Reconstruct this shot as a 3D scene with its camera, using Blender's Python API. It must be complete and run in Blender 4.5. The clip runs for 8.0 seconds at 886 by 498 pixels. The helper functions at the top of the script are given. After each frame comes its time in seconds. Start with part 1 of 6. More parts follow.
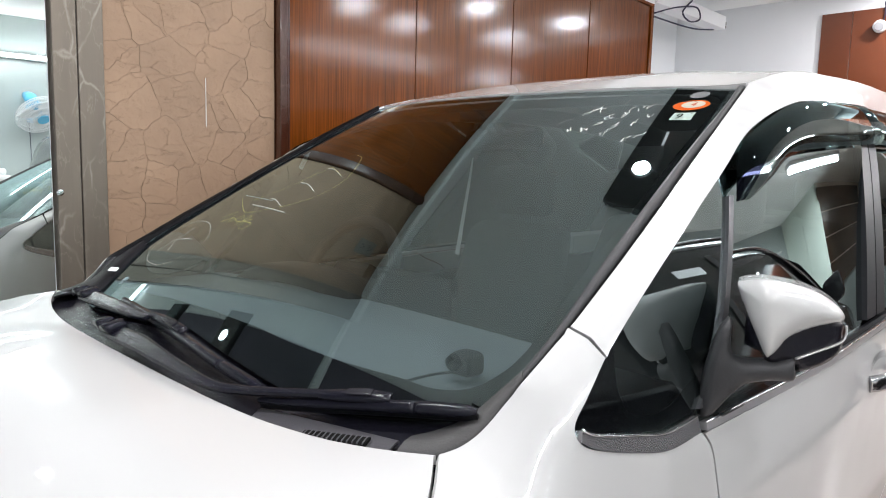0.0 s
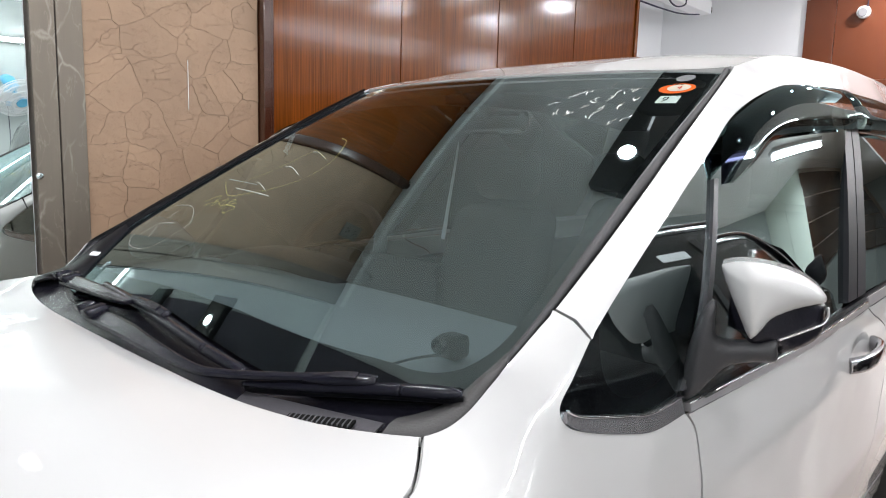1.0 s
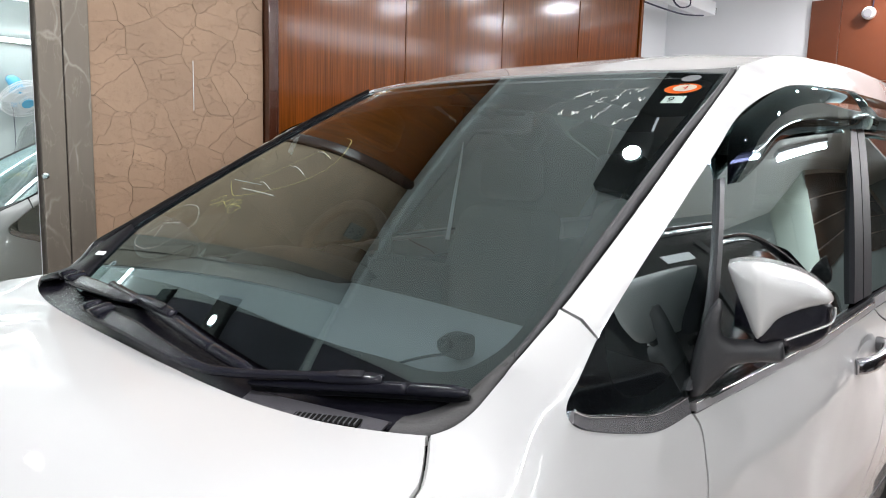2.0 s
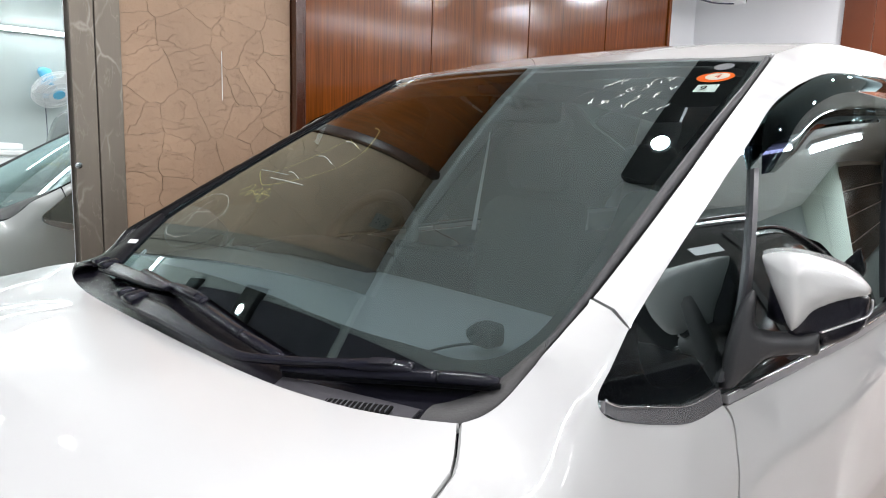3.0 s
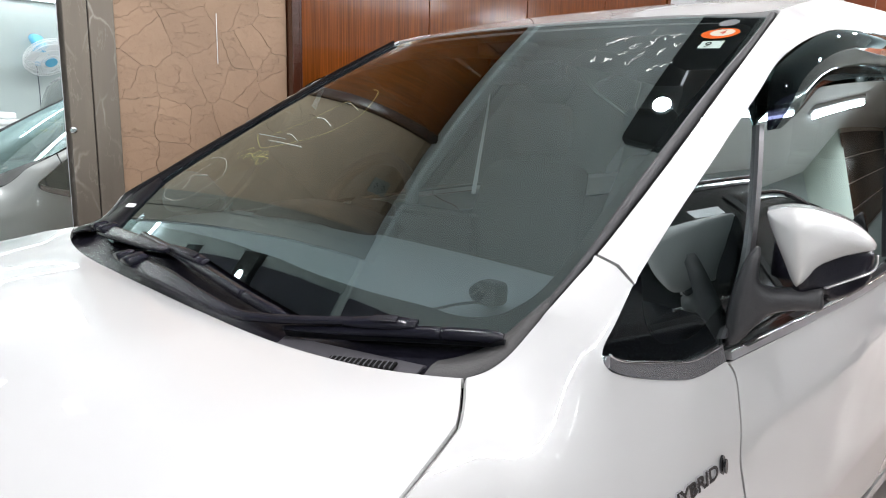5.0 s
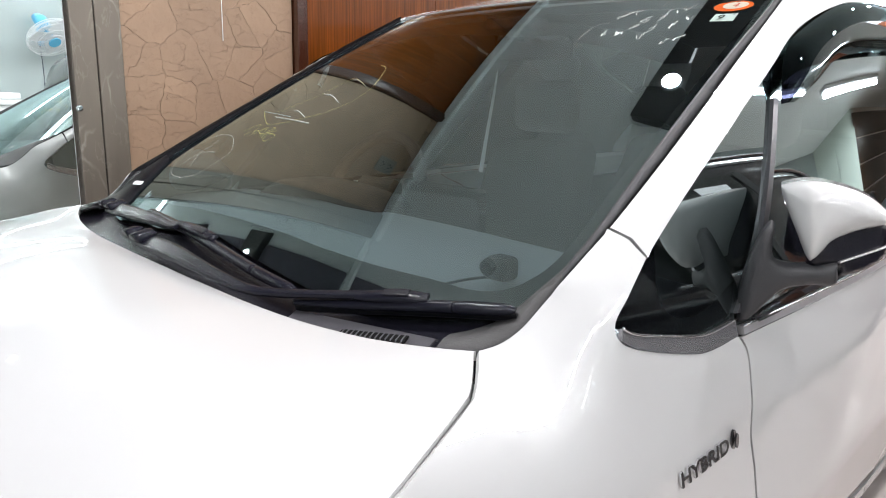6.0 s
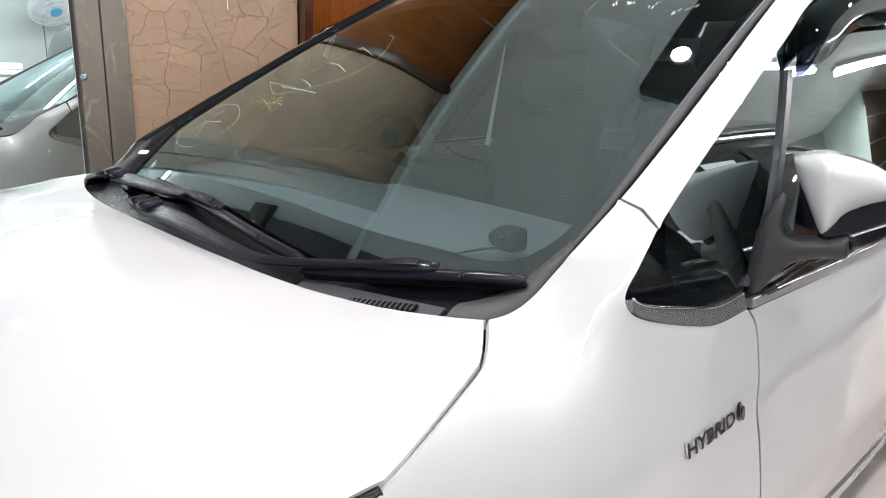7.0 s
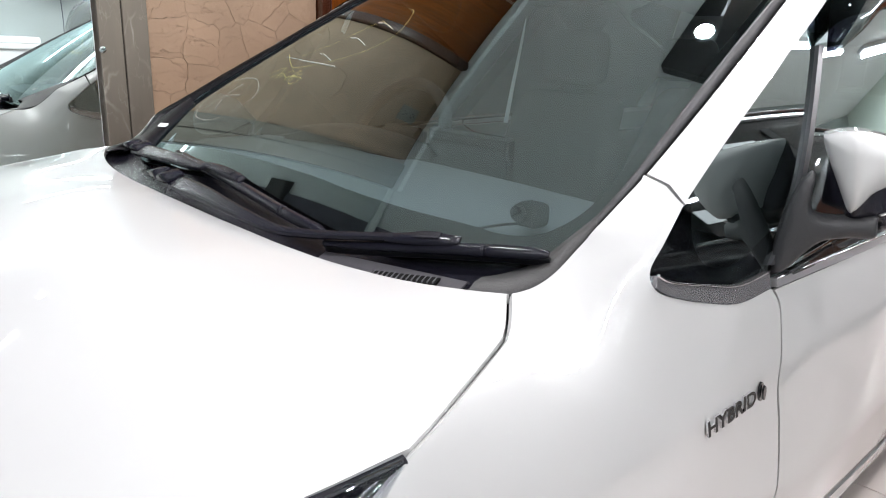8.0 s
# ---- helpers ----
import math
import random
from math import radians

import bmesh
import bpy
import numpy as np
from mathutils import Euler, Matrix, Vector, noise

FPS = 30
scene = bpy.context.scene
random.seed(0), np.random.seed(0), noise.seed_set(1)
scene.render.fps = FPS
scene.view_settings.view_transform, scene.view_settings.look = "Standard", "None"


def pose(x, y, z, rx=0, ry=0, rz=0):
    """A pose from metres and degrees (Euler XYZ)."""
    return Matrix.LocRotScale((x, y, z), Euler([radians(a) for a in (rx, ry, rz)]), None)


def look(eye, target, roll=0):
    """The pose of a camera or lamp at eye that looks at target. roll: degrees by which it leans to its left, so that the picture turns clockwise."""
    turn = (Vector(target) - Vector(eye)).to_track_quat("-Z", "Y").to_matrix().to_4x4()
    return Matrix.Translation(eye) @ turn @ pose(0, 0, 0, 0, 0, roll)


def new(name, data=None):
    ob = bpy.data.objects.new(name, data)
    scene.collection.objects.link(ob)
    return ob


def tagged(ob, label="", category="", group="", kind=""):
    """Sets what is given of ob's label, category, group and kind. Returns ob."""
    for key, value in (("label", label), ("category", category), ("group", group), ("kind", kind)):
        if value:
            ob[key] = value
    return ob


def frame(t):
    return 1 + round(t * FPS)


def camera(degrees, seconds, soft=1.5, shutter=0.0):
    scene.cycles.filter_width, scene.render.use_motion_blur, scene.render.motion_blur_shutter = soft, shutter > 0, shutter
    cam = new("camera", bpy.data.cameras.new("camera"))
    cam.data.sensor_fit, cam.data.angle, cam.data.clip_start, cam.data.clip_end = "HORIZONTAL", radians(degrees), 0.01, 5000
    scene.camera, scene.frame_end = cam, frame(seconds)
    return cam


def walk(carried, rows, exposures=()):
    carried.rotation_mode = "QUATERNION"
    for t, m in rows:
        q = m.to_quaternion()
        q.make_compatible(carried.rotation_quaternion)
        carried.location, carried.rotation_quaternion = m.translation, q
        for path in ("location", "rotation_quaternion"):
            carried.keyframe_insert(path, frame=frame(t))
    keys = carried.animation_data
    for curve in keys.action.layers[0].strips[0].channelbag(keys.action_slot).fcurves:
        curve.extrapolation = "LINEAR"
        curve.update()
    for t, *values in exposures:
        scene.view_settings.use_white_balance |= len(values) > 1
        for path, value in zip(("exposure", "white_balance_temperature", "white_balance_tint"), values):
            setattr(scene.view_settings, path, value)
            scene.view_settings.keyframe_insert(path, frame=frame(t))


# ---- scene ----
from mathutils import geometry

cam = camera(65.4, 8.0, soft=1.0)
PATH = [
    (0, (1.189, -0.546, 1.327), (-0.192, 0.881, 1.091), 1.5),
    (0.5, (1.187, -0.545, 1.323), (-0.184, 0.888, 1.065), 1.6),
    (1, (1.187, -0.542, 1.322), (-0.161, 0.91, 1.046), 1.6),
    (1.5, (1.186, -0.543, 1.32), (-0.158, 0.913, 1.047), 1.7),
    (3, (1.177, -0.553, 1.315), (-0.222, 0.845, 1.016), 1.7),
    (3.5, (1.171, -0.556, 1.308), (-0.231, 0.83, 0.969), 1.8),
    (4, (1.17, -0.555, 1.304), (-0.228, 0.832, 0.951), 1.7),
    (4.5, (1.17, -0.552, 1.301), (-0.216, 0.842, 0.931), 1.5),
    (6, (1.16, -0.557, 1.285), (-0.223, 0.82, 0.847), 1.3),
    (6.5, (1.156, -0.557, 1.279), (-0.221, 0.809, 0.793), 1.5),
    (7, (1.152, -0.562, 1.275), (-0.223, 0.8, 0.77), 1.8),
    (7.5, (1.149, -0.567, 1.269), (-0.237, 0.775, 0.743), 2.0),
    (8, (1.142, -0.569, 1.265), (-0.246, 0.757, 0.704), 2.3),
]
walk(cam, [(t, look(eye, target, roll)) for t, eye, target, roll in PATH], exposures=[(0, 0.20, 6500, 12), (1.5, 0.20, 6500, 12), (3, 0.20, 6500, 12.5), (4.5, 0.24, 6500, 12.5), (6, 0.31, 6500, 13), (8, 0.36, 6500, 13)])

# ---------------------------------------------------------------- light and air
WALL = -1.15          # face of the clad wall beside the car
BACK = 5.2            # face of the rear wall
RIGHT = 4.3           # face of the far side wall
DEEP = 9.2            # where the bay narrows to a passage
PASS = 3.3            # tiled side of the passage
END = 15.6            # far end of the passage
FRONT = -4.2          # wall behind the camera
CEIL = 2.66

world = bpy.data.worlds.new("world")
scene.world = world
world.use_nodes = True
world.node_tree.nodes["Background"].inputs[0].default_value = (0.9, 0.95, 1.0, 1)
world.node_tree.nodes["Background"].inputs[1].default_value = 0.02
scene.view_settings.exposure = 0.0


# ---------------------------------------------------------------- materials
def mat(name, color, rough=0.5, metal=0.0, var=0.08, scale=6.0, bump=0.0, bscale=60.0, coat=0.0, spec=0.5, stretch=(1, 1, 1), per_object=0.0):
    m = bpy.data.materials.new(name)
    m.use_nodes = True
    nt = m.node_tree
    b = nt.nodes["Principled BSDF"]
    b.inputs["Roughness"].default_value = rough
    b.inputs["Metallic"].default_value = metal
    b.inputs["Coat Weight"].default_value = coat
    b.inputs["Coat Roughness"].default_value = 0.03
    b.inputs["Specular IOR Level"].default_value = spec
    tc = nt.nodes.new("ShaderNodeTexCoord")
    mp = nt.nodes.new("ShaderNodeMapping")
    mp.inputs["Scale"].default_value = stretch
    nt.links.new(tc.outputs["Object"], mp.inputs[0])
    n = nt.nodes.new("ShaderNodeTexNoise")
    n.inputs["Scale"].default_value = scale
    n.inputs["Detail"].default_value = 6
    nt.links.new(mp.outputs[0], n.inputs["Vector"])
    mix = nt.nodes.new("ShaderNodeMix")
    mix.data_type = "RGBA"
    c = np.array(color[:3])
    mix.inputs[6].default_value = (*(c * (1 - var)), 1)
    mix.inputs[7].default_value = (*np.minimum(c * (1 + var), 1), 1)
    nt.links.new(n.outputs["Fac"], mix.inputs[0])
    out = mix.outputs[2]
    if per_object:
        oi = nt.nodes.new("ShaderNodeObjectInfo")
        mr = nt.nodes.new("ShaderNodeMapRange")
        mr.inputs[3].default_value = 1 - per_object
        mr.inputs[4].default_value = 1 + per_object
        nt.links.new(oi.outputs["Random"], mr.inputs[0])
        hs = nt.nodes.new("ShaderNodeHueSaturation")
        nt.links.new(mr.outputs[0], hs.inputs["Value"])
        nt.links.new(out, hs.inputs["Color"])
        out = hs.outputs[0]
    nt.links.new(out, b.inputs["Base Color"])
    if bump:
        n2 = nt.nodes.new("ShaderNodeTexNoise")
        n2.inputs["Scale"].default_value = bscale
        n2.inputs["Detail"].default_value = 8
        nt.links.new(mp.outputs[0], n2.inputs["Vector"])
        bp = nt.nodes.new("ShaderNodeBump")
        bp.inputs["Strength"].default_value = bump
        bp.inputs["Distance"].default_value = 0.01
        nt.links.new(n2.outputs["Fac"], bp.inputs["Height"])
        nt.links.new(bp.outputs[0], b.inputs["Normal"])
    return m


def glass(name, tint, ior=1.5, rough=0.0, shine=1.0, gain=1.0, red=0.86):
    m = bpy.data.materials.new(name)
    m.use_nodes = True
    nt = m.node_tree
    nt.nodes.remove(nt.nodes["Principled BSDF"])
    out = nt.nodes["Material Output"]
    fr = nt.nodes.new("ShaderNodeFresnel")
    fr.inputs[0].default_value = ior
    tr = nt.nodes.new("ShaderNodeBsdfTransparent")
    tr.inputs[0].default_value = (*tint, 1)
    gl = nt.nodes.new("ShaderNodeBsdfGlossy")
    gl.inputs["Roughness"].default_value = rough
    gl.inputs["Color"].default_value = (red * shine, 0.985 * shine, shine, 1)
    mx = nt.nodes.new("ShaderNodeMixShader")
    boost = nt.nodes.new("ShaderNodeMath")
    boost.operation, boost.use_clamp = "MULTIPLY", True
    boost.inputs[1].default_value = gain
    nt.links.new(fr.outputs[0], boost.inputs[0])
    nt.links.new(boost.outputs[0], mx.inputs[0])
    nt.links.new(tr.outputs[0], mx.inputs[1])
    nt.links.new(gl.outputs[0], mx.inputs[2])
    nt.links.new(mx.outputs[0], out.inputs[0])
    return m


def glow(name, color, power):
    m = bpy.data.materials.new(name)
    m.use_nodes = True
    b = m.node_tree.nodes["Principled BSDF"]
    b.inputs["Base Color"].default_value = (0.9, 0.9, 0.9, 1)
    b.inputs["Emission Color"].default_value = (*color, 1)
    b.inputs["Emission Strength"].default_value = power
    return m


PAINT = mat("pearl white paint", (0.41, 0.41, 0.405), 0.45, 0.0, 0.015, 3.0, coat=1.0)
BLACK_PLASTIC = mat("black textured plastic", (0.0068, 0.0066, 0.0105), 0.26, 0, 0.2, 30, 0.12, 420, spec=0.22)
COVER_BLACK = mat("black cover plastic", (0.006, 0.006, 0.008), 0.45, 0, 0.15, 30, 0.1, 420, spec=0.12)
ARM_GREY = mat("grey-black plastic", (0.022, 0.022, 0.024), 0.5, 0, 0.15, 30, 0.1, 420, spec=0.4)
SLAT_GREY = mat("pale grey slat plastic", (0.075, 0.073, 0.08), 0.45, 0, 0.1, 25)
WIPER_BLACK = mat("satin black wiper plastic", (0.007, 0.007, 0.0115), 0.22, 0, 0.15, 30, 0.05, 420, spec=0.18)
COWL_GREY = mat("sun-greyed plastic", (0.045, 0.043, 0.049), 0.5, 0, 0.15, 25, 0.2, 300)
GREY_PLASTIC = mat("weathered grey plastic", (0.03, 0.029, 0.029), 0.6, 0, 0.2, 25, 0.2, 300)
GLOSS_BLACK = mat("gloss black", (0.012, 0.012, 0.014), 0.08, 0, 0.1, 8, coat=0.5)
RUBBER = mat("black rubber", (0.007, 0.007, 0.009), 0.42, 0, 0.2, 20, 0.05, 200, spec=0.25)
DIVIDER = mat("satin grey trim", (0.05, 0.05, 0.054), 0.32, 0.2, 0.1, 20)
SEAL = mat("dull black seal", (0.004, 0.004, 0.005), 0.6, 0, 0.2, 20, spec=0.06)
CHROME = mat("chrome", (0.75, 0.76, 0.78), 0.07, 1.0, 0.04, 10)
BADGE_FACE = mat("dark badge face", (0.008, 0.008, 0.009), 0.25, 0, 0.05, 12, spec=0.2)
BADGE = mat("bright chrome lettering", (0.80, 0.80, 0.82), 0.12, 1.0, 0.05, 12)
TRIM_CHROME = mat("smoked chrome trim", (0.48, 0.47, 0.49), 0.2, 0.85, 0.08, 12)
HANDLE_CHROME = mat("grey polished metal", (0.32, 0.32, 0.335), 0.1, 1.0, 0.05, 12)
DARK_CHROME = mat("dark chrome trim", (0.55, 0.54, 0.55), 0.3, 0.75, 0.08, 12)
INTERIOR = mat("dark interior plastic", (0.03, 0.03, 0.032), 0.6, 0, 0.15, 14, 0.15, 250, spec=0.15)
DASH = mat("grey dashboard plastic", (0.27, 0.29, 0.30), 0.6, 0, 0.08, 10, 0.2, 300)
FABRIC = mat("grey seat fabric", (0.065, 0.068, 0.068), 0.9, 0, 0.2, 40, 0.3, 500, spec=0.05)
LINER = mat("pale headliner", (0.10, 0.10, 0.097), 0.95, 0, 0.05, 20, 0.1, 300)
TYRE = mat("tyre rubber", (0.018, 0.018, 0.019), 0.75, 0, 0.2, 20, 0.2, 120)
ALLOY = mat("silver alloy", (0.55, 0.56, 0.58), 0.28, 1.0, 0.05, 10)
UNDER = mat("black underside", (0.012, 0.012, 0.012), 0.8, 0, 0.2, 10)
SCREEN_GLASS = glass("laminated glass", (0.56, 0.63, 0.64), 2.0, gain=1.47, red=0.79)
SIDE_GLASS = glass("tinted side glass", (0.22, 0.25, 0.235), 3.3)
GLASS_BACK = bpy.data.materials.new("inner face of glass")
GLASS_BACK.use_nodes = True
GLASS_BACK.node_tree.nodes.remove(GLASS_BACK.node_tree.nodes["Principled BSDF"])
GLASS_BACK.node_tree.links.new(GLASS_BACK.node_tree.nodes.new("ShaderNodeBsdfTransparent").outputs[0], GLASS_BACK.node_tree.nodes["Material Output"].inputs[0])
PARKED_GLASS = mat("black tinted car glass", (0.012, 0.013, 0.014), 0.02, 0, 0.05, 6, spec=0.9)
QUARTER_GLASS = glass("clear side glass", (0.36, 0.41, 0.38), 3.3)
FROSTED = mat("cloudy clear plastic", (0.085, 0.088, 0.09), 0.6, 0, 0.4, 160, spec=0.1)
VISOR_TINT = glass("smoked acrylic", (0.012, 0.012, 0.022), 1.3, shine=0.5, red=0.72)
VISOR_CLEAR = glass("thin smoked acrylic", (0.30, 0.32, 0.32), 1.4)
LENS = glass("clear lens", (0.85, 0.87, 0.9), 1.5)
CHALK = mat("white chalk", (0.62, 0.63, 0.6), 0.9, 0, 0.1, 80)
YCHALK = mat("yellow chalk", (0.55, 0.50, 0.18), 0.9, 0, 0.1, 80)
ORANGE = mat("orange sticker", (0.34, 0.055, 0.004), 0.8, 0, 0.05, 30, spec=0.05)
PALE_STICKER = mat("pale mint sticker", (0.22, 0.28, 0.255), 0.8, 0, 0.05, 30)
WHITE_STICKER = mat("cream sticker", (0.28, 0.255, 0.205), 0.8, 0, 0.05, 30)
INK = mat("black ink", (0.006, 0.006, 0.006), 0.9, 0, 0.1, 30, spec=0.05)
RED_INK = mat("red ink", (0.25, 0.02, 0.01), 0.9, 0, 0.1, 30, spec=0.05)
STEEL = mat("brushed steel cladding", (0.15, 0.127, 0.102), 0.5, 0.45, 0.28, 16, 0.06, 60, stretch=(1, 1, 0.12))
STONE = mat("tan flagstone", (0.272, 0.176, 0.112), 0.6, 0, 0.22, 5, 0.4, 30, per_object=0.07)
MORTAR = mat("brown joint mortar", (0.17, 0.118, 0.08), 0.9, 0, 0.25, 20, 0.4, 90)
WOOD = mat("varnished brown veneer", (0.128, 0.036, 0.0035), 0.30, 0, 0.6, 9, 0.12, 26, coat=0.6, spec=0.08, stretch=(3, 3, 0.12), per_object=0.06)
WOOD_DARK = mat("dark varnished trim", (0.045, 0.012, 0.005), 0.2, 0, 0.3, 9, coat=0.8, stretch=(3, 3, 0.12))
WHITE_WALL = mat("white wall paint", (0.76, 0.78, 0.80), 0.7, 0, 0.03, 2, 0.05, 40)
CEIL_PAINT = mat("white ceiling paint", (0.90, 0.92, 0.92), 0.8, 0, 0.03, 2, 0.05, 40)
DARK_REFLECTED = mat("dark reflected panel", (0.150, 0.130, 0.168), 0.8, 0, 0.08, 3, 0.05, 40)
GLAZED = mat("pale green glazed panel", (0.62, 0.69, 0.63), 0.25, 0, 0.06, 2, 0.02, 30)
GREY_WALL = mat("pale grey wall panel", (0.40, 0.455, 0.45), 0.3, 0, 0.06, 2, 0.02, 30)
BROWN_TILE = mat("glossy brown tile", (0.13, 0.039, 0.018), 0.2, 0, 0.12, 5, coat=0.4, per_object=0.05)
GROUT = mat("pale grout", (0.5, 0.42, 0.36), 0.8)
DEEP_TILE = mat("dark brown tile", (0.085, 0.050, 0.032), 0.2, 0, 0.2, 5, per_object=0.1)
FLOOR = mat("cream floor tile", (0.60, 0.54, 0.505), 0.18, 0, 0.06, 4, per_object=0.03)
FAN_BLUE = mat("sky blue plastic", (0.10, 0.45, 0.70), 0.35, 0, 0.05, 10)
FAN_WHITE = mat("white plastic", (0.75, 0.77, 0.78), 0.35, 0, 0.03, 10)
CABLE = mat("cable", (0.02, 0.02, 0.05), 0.5, 0, 0.1, 10)
TUBE = glow("lit tube", (0.95, 0.98, 1.0), 15.0)
TUBE_WALL = glow("lit wall tube", (0.95, 0.98, 1.0), 30.0)
TUBE_NEAR = glow("lit bright tube", (0.97, 0.985, 1.0), 6.0)
SPOT = glow("lit downlight", (1.0, 0.98, 0.93), 30.0)
MIRROR = mat("silvered mirror", (0.80, 0.85, 0.83), 0.01, 1.0, 0.0, 2)


def crackle(m, scale, width, color, amount, warp, stretch=(1, 1, 1), bump=0.0):
    """Adds thin wandering lines to a material."""
    nt = m.node_tree
    b = nt.nodes["Principled BSDF"]
    tc = nt.nodes.new("ShaderNodeTexCoord")
    mp = nt.nodes.new("ShaderNodeMapping")
    mp.inputs["Scale"].default_value = stretch
    nt.links.new(tc.outputs["Object"], mp.inputs[0])
    n = nt.nodes.new("ShaderNodeTexNoise")
    n.inputs["Scale"].default_value = scale * 1.3
    n.inputs["Detail"].default_value = 5
    nt.links.new(mp.outputs[0], n.inputs["Vector"])
    mx = nt.nodes.new("ShaderNodeMix")
    mx.data_type = "VECTOR"
    mx.inputs[0].default_value = warp
    nt.links.new(mp.outputs[0], mx.inputs[4])
    nt.links.new(n.outputs["Color"], mx.inputs[5])
    v = nt.nodes.new("ShaderNodeTexVoronoi")
    v.feature = "DISTANCE_TO_EDGE"
    v.inputs["Scale"].default_value = scale
    nt.links.new(mx.outputs[1], v.inputs["Vector"])
    mr = nt.nodes.new("ShaderNodeMapRange")
    mr.inputs[1].default_value, mr.inputs[2].default_value = 0.0, width
    mr.inputs[3].default_value, mr.inputs[4].default_value = 1.0, 0.0
    nt.links.new(v.outputs["Distance"], mr.inputs[0])
    gate = nt.nodes.new("ShaderNodeTexNoise")
    gate.inputs["Scale"].default_value = scale * 0.6
    nt.links.new(tc.outputs["Object"], gate.inputs["Vector"])
    gr_ = nt.nodes.new("ShaderNodeMapRange")
    gr_.inputs[1].default_value, gr_.inputs[2].default_value = 0.42, 0.58
    gr_.inputs[4].default_value = amount
    nt.links.new(gate.outputs["Fac"], gr_.inputs[0])
    mul = nt.nodes.new("ShaderNodeMath")
    mul.operation = "MULTIPLY"
    nt.links.new(mr.outputs[0], mul.inputs[0])
    nt.links.new(gr_.outputs[0], mul.inputs[1])
    old = b.inputs["Base Color"].links[0].from_socket
    mc = nt.nodes.new("ShaderNodeMix")
    mc.data_type = "RGBA"
    mc.inputs[7].default_value = (*color, 1)
    nt.links.new(mul.outputs[0], mc.inputs[0])
    nt.links.new(old, mc.inputs[6])
    nt.links.new(mc.outputs[2], b.inputs["Base Color"])
    if bump:
        bp = nt.nodes.new("ShaderNodeBump")
        bp.invert = True
        bp.inputs["Strength"].default_value = bump
        bp.inputs["Distance"].default_value = 0.006
        nt.links.new(mul.outputs[0], bp.inputs["Height"])
        if b.inputs["Normal"].links:
            nt.links.new(b.inputs["Normal"].links[0].from_socket, bp.inputs["Normal"])
        nt.links.new(bp.outputs[0], b.inputs["Normal"])




def chisel(m, scale, strength, stretch):
    """Broken facets with sharp ridges, as on split stone."""
    nt = m.node_tree
    b = nt.nodes["Principled BSDF"]
    tc = nt.nodes.new("ShaderNodeTexCoord")
    mp = nt.nodes.new("ShaderNodeMapping")
    mp.inputs["Scale"].default_value = stretch
    mp.inputs["Rotation"].default_value = (0.7, 0, 0)
    nt.links.new(tc.outputs["Object"], mp.inputs[0])
    n = nt.nodes.new("ShaderNodeTexNoise")
    n.noise_type = "RIDGED_MULTIFRACTAL"
    n.normalize = False
    n.inputs["Scale"].default_value = scale
    n.inputs["Detail"].default_value = 3
    n.inputs["Distortion"].default_value = 0.4
    nt.links.new(mp.outputs[0], n.inputs["Vector"])
    bp = nt.nodes.new("ShaderNodeBump")
    bp.inputs["Strength"].default_value = strength
    bp.inputs["Distance"].default_value = 0.004
    nt.links.new(n.outputs["Fac"], bp.inputs["Height"])
    nt.links.new(b.inputs["Normal"].links[0].from_socket, bp.inputs["Normal"])
    nt.links.new(bp.outputs[0], b.inputs["Normal"])


chisel(STONE, 7.0, 0.5, (1, 0.7, 1.6))
crackle(STONE, 13.0, 0.010, (0.15, 0.092, 0.055), 0.5, 0.10, (1, 0.55, 1.7), 0.8)
crackle(STONE, 34.0, 0.03, (0.17, 0.105, 0.065), 0.14, 0.12, (1, 0.4, 2.2), 0.6)
crackle(STEEL, 9.0, 0.03, (0.30, 0.275, 0.24), 0.75, 0.05, (1, 1, 0.5), 0.0)
crackle(STEEL, 19.0, 0.03, (0.25, 0.225, 0.19), 0.5, 0.10, (1, 1, 0.4), 0.0)


def streaks(m, scale, strength):
    """Fine upright ridges that smear highlights sideways, and darker upright grain."""
    nt = m.node_tree
    b = nt.nodes["Principled BSDF"]
    tc = nt.nodes.new("ShaderNodeTexCoord")
    mp = nt.nodes.new("ShaderNodeMapping")
    mp.inputs["Scale"].default_value = (1, 1, 0.018)
    nt.links.new(tc.outputs["Object"], mp.inputs[0])
    n = nt.nodes.new("ShaderNodeTexNoise")
    n.inputs["Scale"].default_value = scale
    n.inputs["Detail"].default_value = 4
    nt.links.new(mp.outputs[0], n.inputs["Vector"])
    bp = nt.nodes.new("ShaderNodeBump")
    bp.inputs["Strength"].default_value = strength
    bp.inputs["Distance"].default_value = 0.004
    nt.links.new(n.outputs["Fac"], bp.inputs["Height"])
    nt.links.new(bp.outputs[0], b.inputs["Normal"])
    nt.links.new(bp.outputs[0], b.inputs["Coat Normal"])
    mr = nt.nodes.new("ShaderNodeMapRange")
    mr.inputs[1].default_value, mr.inputs[2].default_value = 0.35, 0.65
    mr.inputs[3].default_value, mr.inputs[4].default_value = 0.62, 1.18
    nt.links.new(n.outputs["Fac"], mr.inputs[0])
    hs = nt.nodes.new("ShaderNodeHueSaturation")
    nt.links.new(mr.outputs[0], hs.inputs["Value"])
    nt.links.new(b.inputs["Base Color"].links[0].from_socket, hs.inputs["Color"])
    nt.links.new(hs.outputs[0], b.inputs["Base Color"])


